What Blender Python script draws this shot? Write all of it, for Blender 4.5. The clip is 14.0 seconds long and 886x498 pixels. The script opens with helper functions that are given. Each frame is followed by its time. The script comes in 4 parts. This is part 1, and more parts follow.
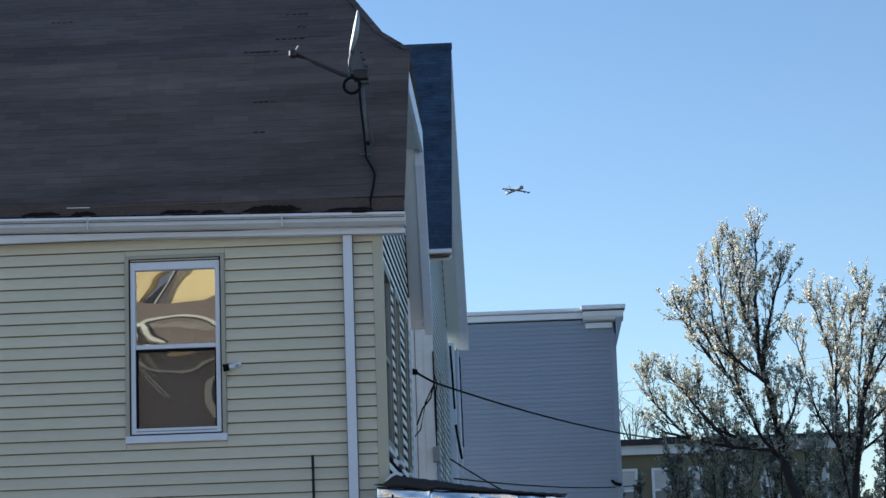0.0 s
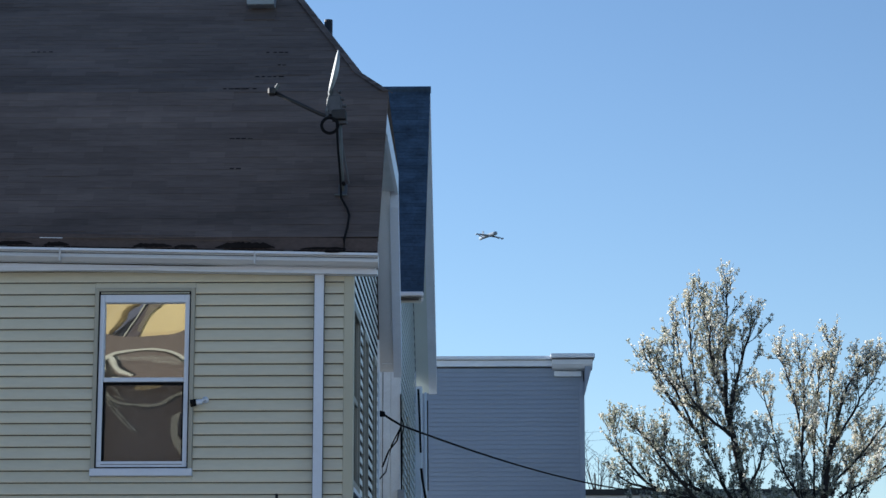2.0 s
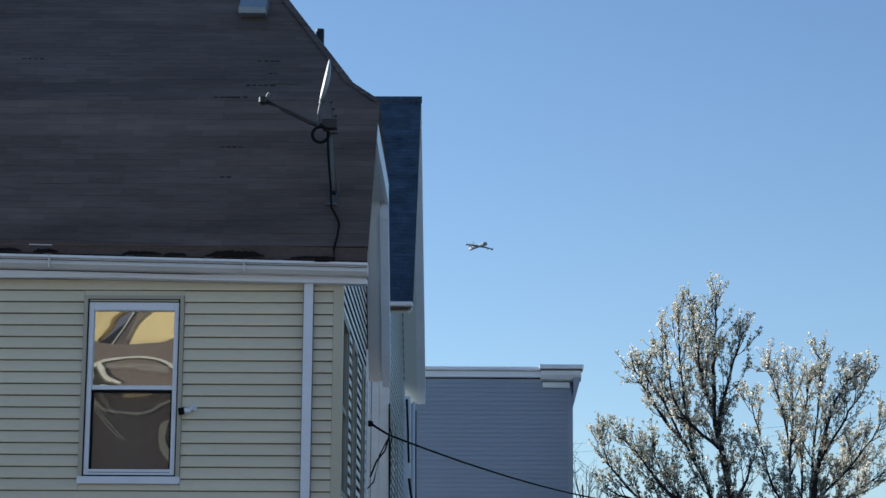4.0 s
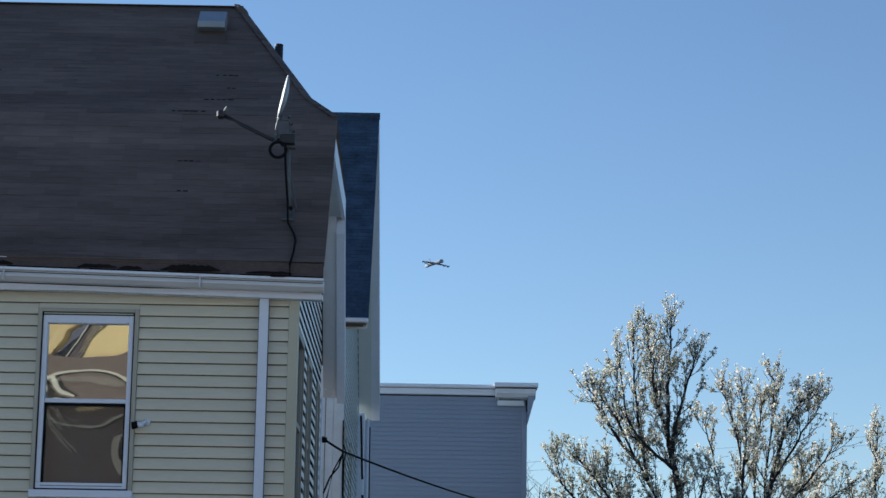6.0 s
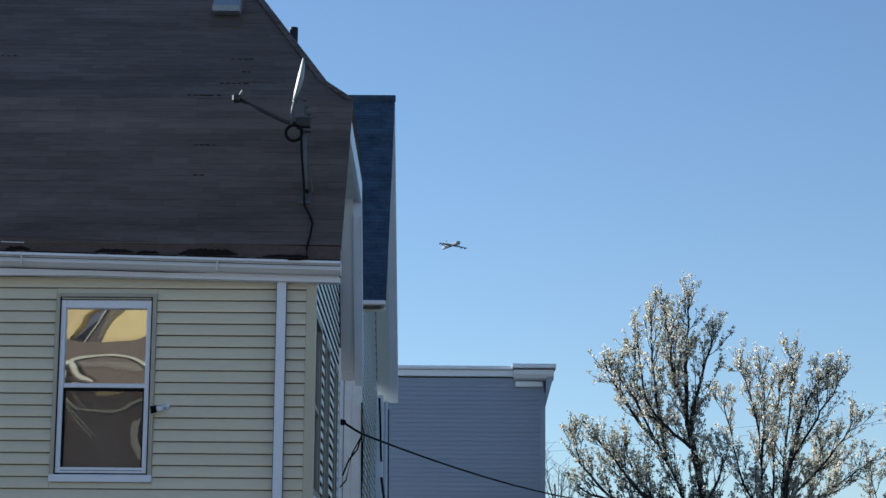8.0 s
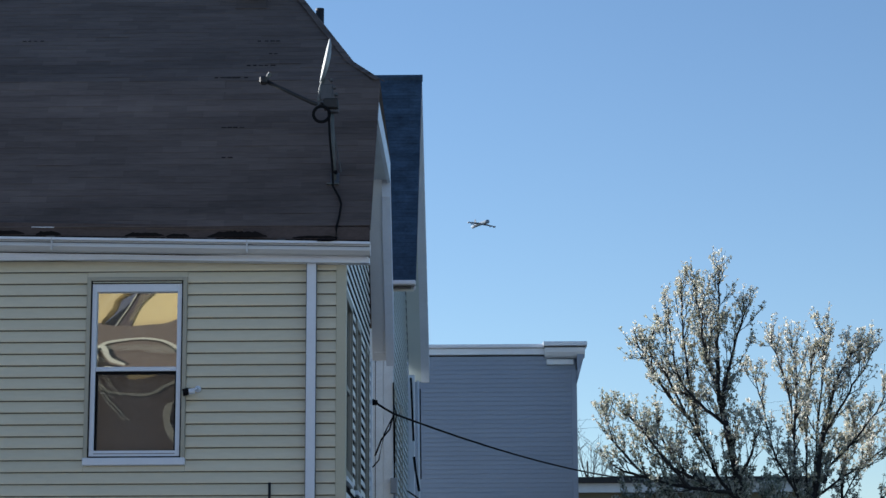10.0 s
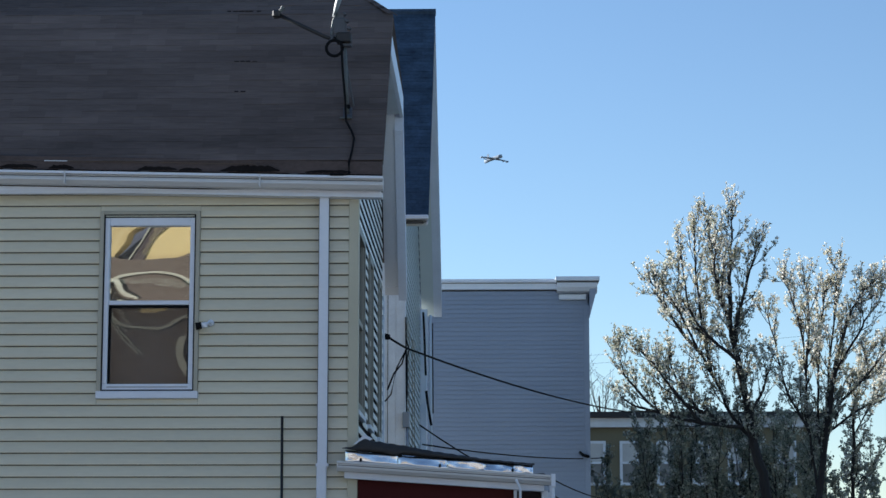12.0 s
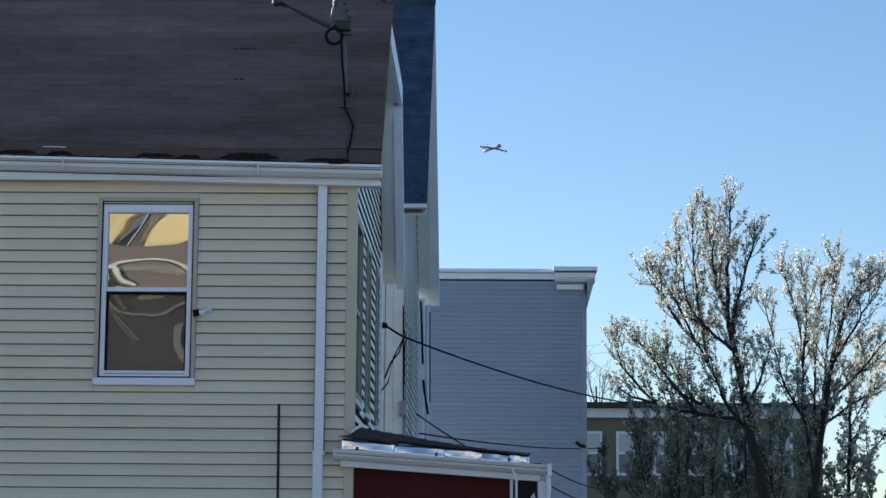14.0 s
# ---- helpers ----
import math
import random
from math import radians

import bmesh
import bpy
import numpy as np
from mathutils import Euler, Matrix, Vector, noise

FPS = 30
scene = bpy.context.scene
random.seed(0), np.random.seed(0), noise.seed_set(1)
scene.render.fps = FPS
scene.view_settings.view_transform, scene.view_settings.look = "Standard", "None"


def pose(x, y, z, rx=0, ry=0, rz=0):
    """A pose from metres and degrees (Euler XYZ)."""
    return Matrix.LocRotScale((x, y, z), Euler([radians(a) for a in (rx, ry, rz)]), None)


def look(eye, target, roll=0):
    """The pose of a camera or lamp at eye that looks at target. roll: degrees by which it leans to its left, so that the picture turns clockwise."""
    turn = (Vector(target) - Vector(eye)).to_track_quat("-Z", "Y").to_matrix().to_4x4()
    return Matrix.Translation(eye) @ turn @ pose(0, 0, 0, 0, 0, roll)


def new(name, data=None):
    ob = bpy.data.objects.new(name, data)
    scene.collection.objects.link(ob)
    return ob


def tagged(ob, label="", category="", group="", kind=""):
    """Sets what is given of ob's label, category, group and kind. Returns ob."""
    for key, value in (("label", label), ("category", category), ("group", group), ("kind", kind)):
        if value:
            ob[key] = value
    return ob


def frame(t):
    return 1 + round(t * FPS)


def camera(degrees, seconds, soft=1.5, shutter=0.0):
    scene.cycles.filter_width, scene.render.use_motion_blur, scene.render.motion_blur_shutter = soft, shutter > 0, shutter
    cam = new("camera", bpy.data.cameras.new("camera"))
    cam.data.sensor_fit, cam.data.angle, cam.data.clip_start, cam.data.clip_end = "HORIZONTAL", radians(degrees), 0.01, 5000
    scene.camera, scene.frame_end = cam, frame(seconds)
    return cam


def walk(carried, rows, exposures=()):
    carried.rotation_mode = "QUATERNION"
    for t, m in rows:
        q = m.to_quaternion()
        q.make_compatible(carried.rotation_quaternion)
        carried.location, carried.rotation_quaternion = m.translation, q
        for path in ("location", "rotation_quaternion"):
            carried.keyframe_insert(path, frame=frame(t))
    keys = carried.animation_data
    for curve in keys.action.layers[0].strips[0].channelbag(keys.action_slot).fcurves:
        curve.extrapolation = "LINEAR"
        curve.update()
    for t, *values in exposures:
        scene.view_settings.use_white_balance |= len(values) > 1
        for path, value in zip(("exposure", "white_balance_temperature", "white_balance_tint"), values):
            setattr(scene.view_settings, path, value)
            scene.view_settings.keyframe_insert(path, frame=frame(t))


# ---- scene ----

# camera: held in the hand at one spot, long lens, it only turns
EYE = (0.0, 0.0, 1.6)
cam = camera(23.03, 14.0, soft=1.5)
ROWS = (
    (0.0, 99.720, 1.914, 2.251),
    (0.5, 99.845, 1.474, 2.182),
    (1.0, 100.088, 0.689, 2.017),
    (1.5, 100.471, 0.186, 1.678),
    (2.0, 100.846, 0.019, 1.172),
    (2.5, 101.004, -0.093, 0.859),
    (2.7, 101.030, -0.135, 0.795),
    (4.8, 101.311, -0.612, 0.712),
    (5.0, 101.396, -0.653, 0.453),
    (5.5, 101.525, -0.749, -0.106),
    (6.0, 101.579, -0.890, -0.457),
    (6.5, 101.563, -0.971, -0.567),
    (7.0, 101.482, -0.917, -0.433),
    (7.5, 101.332, -0.735, -0.201),
    (8.0, 101.092, -0.453, 0.084),
    (8.2, 101.005, -0.345, 0.195),
    (10.3, 100.361, 0.293, 1.101),
    (10.5, 100.202, 0.342, 1.137),
    (11.0, 99.711, 0.277, 1.195),
    (11.5, 99.195, 0.110, 1.251),
    (12.0, 98.821, -0.008, 1.300),
    (12.5, 98.611, -0.184, 1.319),
    (13.0, 98.536, -0.346, 1.274),
    (13.5, 98.540, -0.396, 1.221),
    (14.0, 98.534, -0.447, 1.181),
)

walk(cam, [(t, pose(*EYE, rx, ry, rz)) for t, rx, ry, rz in ROWS], [(0.0, 1.19, 5950, 10), (1.0, 1.15, 5950, 10), (2.0, 1.10, 5900, 10), (2.5, 1.0, 5900, 10), (6.5, 0.92, 5850, 10), (8.0, 0.93, 5850, 10), (10.5, 1.01, 5900, 10), (12.5, 1.18, 5950, 10), (14.0, 1.20, 5950, 10)])

# daylight: low sun from behind the houses, clear sky
SUN_AZ, SUN_EL = radians(-57), radians(23)      # azimuth from +y towards +x
world = bpy.data.worlds.new("sky")
scene.world = world
world.use_nodes = True
wn = world.node_tree
sky = wn.nodes.new("ShaderNodeTexSky")
sky.sky_type, sky.sun_disc = "NISHITA", False
sky.sun_elevation, sky.sun_rotation = SUN_EL, SUN_AZ
sky.air_density, sky.dust_density, sky.ozone_density = 1.0, 0.0, 2.5
wn.nodes["Background"].inputs["Strength"].default_value = 0.065
wn.links.new(sky.outputs[0], wn.nodes["Background"].inputs["Color"])
sun = new("sun", bpy.data.lights.new("sun", "SUN"))
sun.data.energy, sun.data.angle, sun.data.color = 4.6, radians(0.53), (1.0, 0.93, 0.82)
sun_dir = Vector((math.sin(SUN_AZ) * math.cos(SUN_EL), math.cos(SUN_AZ) * math.cos(SUN_EL), math.sin(SUN_EL)))
sun.matrix_world = look(sun_dir * 60, (0, 0, 0))


# ---- materials ----
def material(name, colour, rough=0.6, metal=0.0, vary=0.12, scale=3.0, fine=60.0, bump=0.0, bump_scale=40.0,
             per_object=0.0, per_island=0.0, tint=None, stretch=(1, 1, 1), spec=0.5):
    m = bpy.data.materials.new(name)
    m.use_nodes = True
    nt = m.node_tree
    bs = nt.nodes["Principled BSDF"]
    bs.inputs["Roughness"].default_value, bs.inputs["Metallic"].default_value = rough, metal
    bs.inputs["Specular IOR Level"].default_value = spec
    geo = nt.nodes.new("ShaderNodeNewGeometry")
    mp = nt.nodes.new("ShaderNodeMapping")
    mp.inputs["Scale"].default_value = stretch
    nt.links.new(geo.outputs["Position"], mp.inputs["Vector"])
    n1, n2 = nt.nodes.new("ShaderNodeTexNoise"), nt.nodes.new("ShaderNodeTexNoise")
    for n, s, d in ((n1, scale, 5), (n2, fine, 3)):
        n.inputs["Scale"].default_value, n.inputs["Detail"].default_value = s, d
        nt.links.new(mp.outputs[0], n.inputs["Vector"])
    add = nt.nodes.new("ShaderNodeMath")
    add.operation = "ADD"
    half = nt.nodes.new("ShaderNodeMath")
    half.operation, half.inputs[1].default_value = "MULTIPLY", 0.5
    nt.links.new(n2.outputs[0], half.inputs[0])
    nt.links.new(n1.outputs[0], add.inputs[0])
    nt.links.new(half.outputs[0], add.inputs[1])
    ramp = nt.nodes.new("ShaderNodeMapRange")
    ramp.inputs["From Min"].default_value, ramp.inputs["From Max"].default_value = 0.4, 1.1
    ramp.inputs["To Min"].default_value, ramp.inputs["To Max"].default_value = 1 - vary, 1 + vary
    nt.links.new(add.outputs[0], ramp.inputs["Value"])
    value = ramp.outputs[0]
    if per_object:
        oi = nt.nodes.new("ShaderNodeObjectInfo")
        r2 = nt.nodes.new("ShaderNodeMapRange")
        r2.inputs["To Min"].default_value, r2.inputs["To Max"].default_value = 1 - per_object, 1 + per_object
        nt.links.new(oi.outputs["Random"], r2.inputs["Value"])
        mul = nt.nodes.new("ShaderNodeMath")
        mul.operation = "MULTIPLY"
        nt.links.new(value, mul.inputs[0])
        nt.links.new(r2.outputs[0], mul.inputs[1])
        value = mul.outputs[0]
    if per_island:
        r3, mul3 = nt.nodes.new("ShaderNodeMapRange"), nt.nodes.new("ShaderNodeMath")
        r3.inputs["To Min"].default_value, r3.inputs["To Max"].default_value = 1 - per_island, 1 + per_island
        nt.links.new(geo.outputs["Random Per Island"], r3.inputs["Value"])
        mul3.operation = "MULTIPLY"
        nt.links.new(value, mul3.inputs[0])
        nt.links.new(r3.outputs[0], mul3.inputs[1])
        value = mul3.outputs[0]
    mix = nt.nodes.new("ShaderNodeMix")
    mix.data_type, mix.blend_type = "RGBA", "MULTIPLY"
    mix.inputs["Factor"].default_value = 1.0
    if tint:
        t2 = nt.nodes.new("ShaderNodeMix")
        t2.data_type = "RGBA"
        t2.inputs["A"].default_value, t2.inputs["B"].default_value = (*colour, 1), (*tint, 1)
        nt.links.new(n1.outputs[0], t2.inputs["Factor"])
        nt.links.new(t2.outputs["Result"], mix.inputs["A"])
    else:
        mix.inputs["A"].default_value = (*colour, 1)
    nt.links.new(value, mix.inputs["B"])
    nt.links.new(mix.outputs["Result"], bs.inputs["Base Color"])
    if bump:
        bp = nt.nodes.new("ShaderNodeBump")
        bp.inputs["Distance"].default_value, bp.inputs["Strength"].default_value = bump, 0.6
        n3 = nt.nodes.new("ShaderNodeTexNoise")
        n3.inputs["Scale"].default_value, n3.inputs["Detail"].default_value = bump_scale, 3
        nt.links.new(mp.outputs[0], n3.inputs["Vector"])
        nt.links.new(n3.outputs[0], bp.inputs["Height"])
        nt.links.new(bp.outputs[0], bs.inputs["Normal"])
    return m


M_YELLOW = material("cream vinyl siding", (0.65, 0.60, 0.44), 0.24, vary=0.10, scale=1.2, fine=25, stretch=(0.4, 1, 2), per_object=0.03)
_c = M_YELLOW.node_tree.nodes["Principled BSDF"]
_c.inputs["Coat Weight"].default_value, _c.inputs["Coat Roughness"].default_value = 1.0, 0.06
M_WHITE = material("white painted aluminium", (0.72, 0.765, 0.83), 0.35, vary=0.06, scale=2.5, fine=40)
M_CORNER = material("cream corner trim", (0.50, 0.48, 0.36), 0.45, vary=0.06, scale=2)
M_BROWN = material("brown asphalt shingle", (0.112, 0.092, 0.086), 0.95, vary=0.38, scale=1.8, fine=30, per_object=0.11, per_island=0.11, bump=0.005, bump_scale=60, tint=(0.142, 0.114, 0.103), stretch=(0.2, 1, 2.0), spec=0.2)
M_BLUE = material("blue asphalt shingle", (0.047, 0.075, 0.115), 0.95, vary=0.5, scale=4.5, fine=22, per_object=0.12, bump=0.004, bump_scale=120, spec=0.2)
M_GREY = material("blue grey clapboard", (0.26, 0.31, 0.40), 0.5, vary=0.07, scale=0.8, fine=20, per_object=0.03)
M_GROUND = material("worn asphalt", (0.055, 0.055, 0.055), 0.9, vary=0.3, scale=0.6, fine=30, bump=0.01)
M_RED = material("dark red painted boards", (0.060, 0.012, 0.012), 0.8, spec=0.15, vary=0.12, scale=3, fine=30)
M_DARK = material("black rubber", (0.006, 0.006, 0.007), 0.8, vary=0.2, spec=0.15)
M_OLIVE = material("olive stucco", (0.16, 0.14, 0.085), 0.8, vary=0.12, scale=1, fine=20)
M_BARK = material("dark grey bark", (0.020, 0.017, 0.016), 0.9, vary=0.3, scale=8, bump=0.01)
M_PALE = material("pale green vinyl siding", (0.68, 0.74, 0.73), 0.25, vary=0.06, scale=1.5)

# dark tone that stands in for the shade under each front clapboard
M_LAP_SHADE = material("painted shade between the front clapboards", (0.15, 0.14, 0.115), 0.9, vary=0.2)
M_RAKE = material("chalky white rake paint", (0.72, 0.76, 0.84), 0.9, vary=0.08, scale=2.5, fine=30, spec=0.0)
# whiter than the front siding: glancing sky reflection is put into the colour
M_SIDING = material("side clapboard whitened by sky sheen", (0.90, 0.92, 0.88), 0.35, vary=0.08, scale=1.2, fine=20, per_object=0.04)
M_SOFFIT = material("grey white soffit", (0.70, 0.72, 0.75), 0.8, vary=0.08, scale=3, spec=0.1)
M_CONCRETE = material("pale concrete paving", (0.36, 0.36, 0.36), 0.9, vary=0.15, scale=0.7, fine=25, bump=0.005)
M_WEATHER = material("weathered brown eave strip", (0.115, 0.086, 0.078), 0.85, vary=0.6, scale=3.2, fine=20, tint=(0.040, 0.031, 0.030), stretch=(1, 1, 3))
# for tar patches and chips, and as painted shade in side-wall and eave gaps
M_TAR_SHADE = material("black tar, also painted gap shade", (0.014, 0.012, 0.012), 0.9, vary=0.3, scale=9, spec=0.1)
M_MEMBRANE = material("charcoal roofing membrane", (0.030, 0.028, 0.027), 0.75, vary=0.3, scale=4, fine=40, bump=0.01, bump_scale=12)
# the tan tint paints in reflections of sunlit houses
M_FLASH = material("aluminium flashing with tan reflections tinted in", (0.95, 0.96, 0.98), 0.22, metal=1.0, vary=0.10, scale=6, tint=(0.90, 0.84, 0.78), bump=0.006, bump_scale=7)
M_DARKPANE = material("dark unlit window glass", (0.02, 0.015, 0.017), 0.5, vary=0.1, spec=0.1)
M_DISH = material("pale grey dish paint", (0.24, 0.28, 0.30), 0.45, vary=0.1, scale=6)
M_STEEL = material("dull galvanised steel", (0.085, 0.09, 0.10), 0.6, metal=0.2, vary=0.2, scale=10)
M_CURTAIN = material("grey curtain", (0.22, 0.21, 0.195), 0.9, vary=0.2, scale=3)
M_BLIND = material("pale grey roller blind", (0.50, 0.49, 0.47), 0.9, vary=0.1, scale=2)
M_PALEBLUE = material("weathered blue white boards", (0.80, 0.86, 0.90), 0.5, vary=0.15, scale=4)
M_TAN = material("sunlit yellow siding", (0.62, 0.47, 0.20), 0.6, vary=0.06, scale=2)
M_RUST = material("brown painted shingles", (0.115, 0.084, 0.060), 0.8, vary=0.15, scale=3)
# blue-grey base colour includes the haze of the long distance
M_PLANE = material("aircraft paint with haze mixed in", (0.22, 0.28, 0.36), 0.9, vary=0.05, scale=0.5)
M_BLACKPIPE = material("black iron pipe", (0.018, 0.017, 0.017), 0.5, vary=0.2, scale=9)
M_MAST = material("grey green weathered mast paint", (0.105, 0.12, 0.12), 0.6, vary=0.25, scale=12)
M_CASING = material("taupe window casing", (0.27, 0.26, 0.215), 0.5, vary=0.08, scale=3)
M_FRAME = material("beige window casing", (0.40, 0.38, 0.30), 0.5, vary=0.08, scale=3)
M_GUTTER = material("dull white gutter aluminium", (0.60, 0.61, 0.61), 0.4, vary=0.10, scale=2.5, fine=30, stretch=(0.4, 1, 3))
M_SLATE = material("blue grey slate", (0.10, 0.115, 0.16), 0.7, vary=0.15, scale=3)
M_VENT = material("grey galvanised roof vent", (0.26, 0.30, 0.35), 0.4, metal=0.3, vary=0.1, scale=9)


def blossom_material(name, a, b):
    m = bpy.data.materials.new(name)
    m.use_nodes = True
    nt = m.node_tree
    bs = nt.nodes["Principled BSDF"]
    bs.inputs["Roughness"].default_value = 0.7
    geo = nt.nodes.new("ShaderNodeNewGeometry")
    ramp = nt.nodes.new("ShaderNodeValToRGB")
    ramp.color_ramp.elements[0].position, ramp.color_ramp.elements[1].position = 0.42, 1.0
    ramp.color_ramp.elements[0].color, ramp.color_ramp.elements[1].color = (*a, 1), (*b, 1)
    patch, half = nt.nodes.new("ShaderNodeTexNoise"), nt.nodes.new("ShaderNodeMath")
    patch.inputs["Scale"].default_value, patch.inputs["Detail"].default_value = 2.6, 2.0
    half.operation = "MULTIPLY_ADD"
    half.inputs[1].default_value = 0.45
    nt.links.new(geo.outputs["Position"], patch.inputs["Vector"])
    nt.links.new(geo.outputs["Random Per Island"], half.inputs[0])
    nt.links.new(patch.outputs[0], half.inputs[2])
    nt.links.new(half.outputs[0], ramp.inputs[0])
    nt.links.new(ramp.outputs[0], bs.inputs["Base Color"])
    tr = nt.nodes.new("ShaderNodeBsdfTranslucent")
    nt.links.new(ramp.outputs[0], tr.inputs[0])
    mix = nt.nodes.new("ShaderNodeMixShader")
    mix.inputs[0].default_value = 0.55
    nt.links.new(bs.outputs[0], mix.inputs[1])
    nt.links.new(tr.outputs[0], mix.inputs[2])
    nt.links.new(mix.outputs[0], nt.nodes["Material Output"].inputs["Surface"])
    return m


M_BLOSSOM = blossom_material("cream blossom and young leaf", (0.52, 0.48, 0.33), (0.88, 0.86, 0.80))
M_LEAF = blossom_material("dull green spring leaf", (0.17, 0.19, 0.135), (0.48, 0.50, 0.40))


def glass_material(name, tint, mirror, wave, wscale):
    m = bpy.data.materials.new(name)
    m.use_nodes = True
    nt = m.node_tree
    gl, tp = nt.nodes.new("ShaderNodeBsdfGlossy"), nt.nodes.new("ShaderNodeBsdfTransparent")
    gl.inputs["Roughness"].default_value = 0.01
    tp.inputs["Color"].default_value = (*tint, 1)
    geo, nz, bp = nt.nodes.new("ShaderNodeNewGeometry"), nt.nodes.new("ShaderNodeTexNoise"), nt.nodes.new("ShaderNodeBump")
    nz.inputs["Scale"].default_value, nz.inputs["Detail"].default_value = wscale, 0.5
    bp.inputs["Distance"].default_value, bp.inputs["Strength"].default_value = wave, 1.0
    nt.links.new(geo.outputs["Position"], nz.inputs["Vector"])
    nt.links.new(nz.outputs[0], bp.inputs["Height"])
    nt.links.new(bp.outputs[0], gl.inputs["Normal"])
    mix = nt.nodes.new("ShaderNodeMixShader")
    mix.inputs[0].default_value = mirror
    nt.links.new(tp.outputs[0], mix.inputs[1])
    nt.links.new(gl.outputs[0], mix.inputs[2])
    nt.links.new(mix.outputs[0], nt.nodes["Material Output"].inputs["Surface"])
    return m


M_GLASS = glass_material("coated window glass", (0.8, 0.85, 0.85), 0.5, 0.0006, 3.5)
M_SCREEN = glass_material("window glass behind an insect screen", (0.66, 0.66, 0.66), 0.10, 0.0006, 3.5)
M_PANE = glass_material("plain window glass", (0.8, 0.85, 0.85), 0.3, 0.002, 2.0)

# ---- mesh helpers ----
ROOT = {}


def thing(name, at, label, category, group="", kind=""):
    ob = new(name)
    ob.location = at
    ROOT[ob] = Vector(at)
    return tagged(ob, label, category, group, kind)


def link(name, mesh, parent=None, label=""):
    ob = new(name, mesh)
    if parent:
        ob.parent = parent
        if parent in ROOT:
            ob.matrix_parent_inverse = Matrix.Translation(-ROOT[parent])
    if label:
        tagged(ob, label)
    return ob


def to_mesh(name, bm, mat, smooth=False):
    me = bpy.data.meshes.new(name)
    bmesh.ops.recalc_face_normals(bm, faces=bm.faces)
    bm.to_mesh(me)
    bm.free()
    me.materials.append(mat)
    if smooth:
        for p in me.polygons:
            p.use_smooth = True
    return me


def part(name, bm, mat, parent=None, label="", smooth=False):
    return link(name, to_mesh(name, bm, mat, smooth), parent, label)


def box(x0, x1, y0, y1, z0, z1, bevel=0.0, bm=None):
    out = bm or bmesh.new()
    g = bmesh.ops.create_cube(out, size=1, matrix=Matrix.LocRotScale(((x0 + x1) / 2, (y0 + y1) / 2, (z0 + z1) / 2), None, (x1 - x0, y1 - y0, z1 - z0)))
    if bevel:
        es = {e for v in g["verts"] for e in v.link_edges}
        bmesh.ops.bevel(out, geom=list(es), offset=bevel, segments=1, affect="EDGES")
    return out


def prism(points, vec, bm=None):
    """A flat outline of 3D points, pushed along vec."""
    out = bm or bmesh.new()
    vec = Vector(vec)
    a = [out.verts.new(p) for p in points]
    b = [out.verts.new(Vector(p) + vec) for p in points]
    n = len(a)
    out.faces.new(a)
    out.faces.new(b[::-1])
    for i in range(n):
        out.faces.new((a[i], b[i], b[(i + 1) % n], a[(i + 1) % n]))
    return out


def tube(points, r0, r1=None, sides=6, bm=None):
    """A tapered round bar along points."""
    out = bm or bmesh.new()
    r1 = r0 if r1 is None else r1
    pts = [Vector(p) for p in points]
    rings = []
    for i, p in enumerate(pts):
        d = (pts[min(i + 1, len(pts) - 1)] - pts[max(i - 1, 0)]).normalized()
        s = d.cross(Vector((0.31, 0.17, 0.93))).normalized()
        u = s.cross(d)
        r = r0 + (r1 - r0) * i / max(1, len(pts) - 1)
        rings.append([out.verts.new(p + (s * math.cos(k * math.tau / sides) + u * math.sin(k * math.tau / sides)) * r) for k in range(sides)])
    for a, b in zip(rings, rings[1:]):
        for k in range(sides):
            out.faces.new((a[k], a[(k + 1) % sides], b[(k + 1) % sides], b[k]))
    out.faces.new(rings[0][::-1])
    out.faces.new(rings[-1])
    return out


def sag(a, b, drop, n=16):
    a, b = Vector(a), Vector(b)
    return [a.lerp(b, i / n) - Vector((0, 0, drop * 4 * (i / n) * (1 - i / n))) for i in range(n + 1)]


# ---- ground ----
tagged(part("ground", box(-1500, 1500, -1500, 3600, -0.3, 0.0), M_GROUND), "dark worn asphalt and yard ground between the houses", "ground", kind="structure")
# unseen pale slab, added to throw sunlight up at the house fronts
tagged(part("pavement", box(-30, 30, -8.5, 12.5, 0.0, 0.12, 0.02), M_CONCRETE), "unseen pale paving added to bounce light onto the houses", "pavement", kind="structure")

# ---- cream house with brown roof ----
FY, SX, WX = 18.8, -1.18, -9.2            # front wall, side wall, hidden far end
BACK = 23.5
RX = -0.945                               # outer face of the roof's side overhang
EAVE, BRK, RIDGE, BRK2, EAVE2 = (18.5, 5.17), (19.6, 6.85), (21.15, 8.40), (22.7, 6.85), (23.8, 5.17)
RIDGE_X, LX = -1.995, -9.45
TX = -0.910                               # the overhang is a little wider at the break of the roof
HIP = [(TX, *BRK), (-1.201, 19.87, 7.108), (RIDGE_X, *RIDGE)]
HIP2 = [(RX, *BRK2), (-1.201, 22.43, 7.108), (RIDGE_X, *RIDGE)]
house = thing("gambrel_house", (-5.2, 21.1, 0), "cream vinyl-sided house with dark brown shingled gambrel roof", "house")
WIN = (-3.437, -2.556, 3.218, 4.858)
SIDE_WINS = [(18.92, 19.86), (20.64, 21.26), (22.42, 22.86)]
SWZ = (3.14, 4.74)

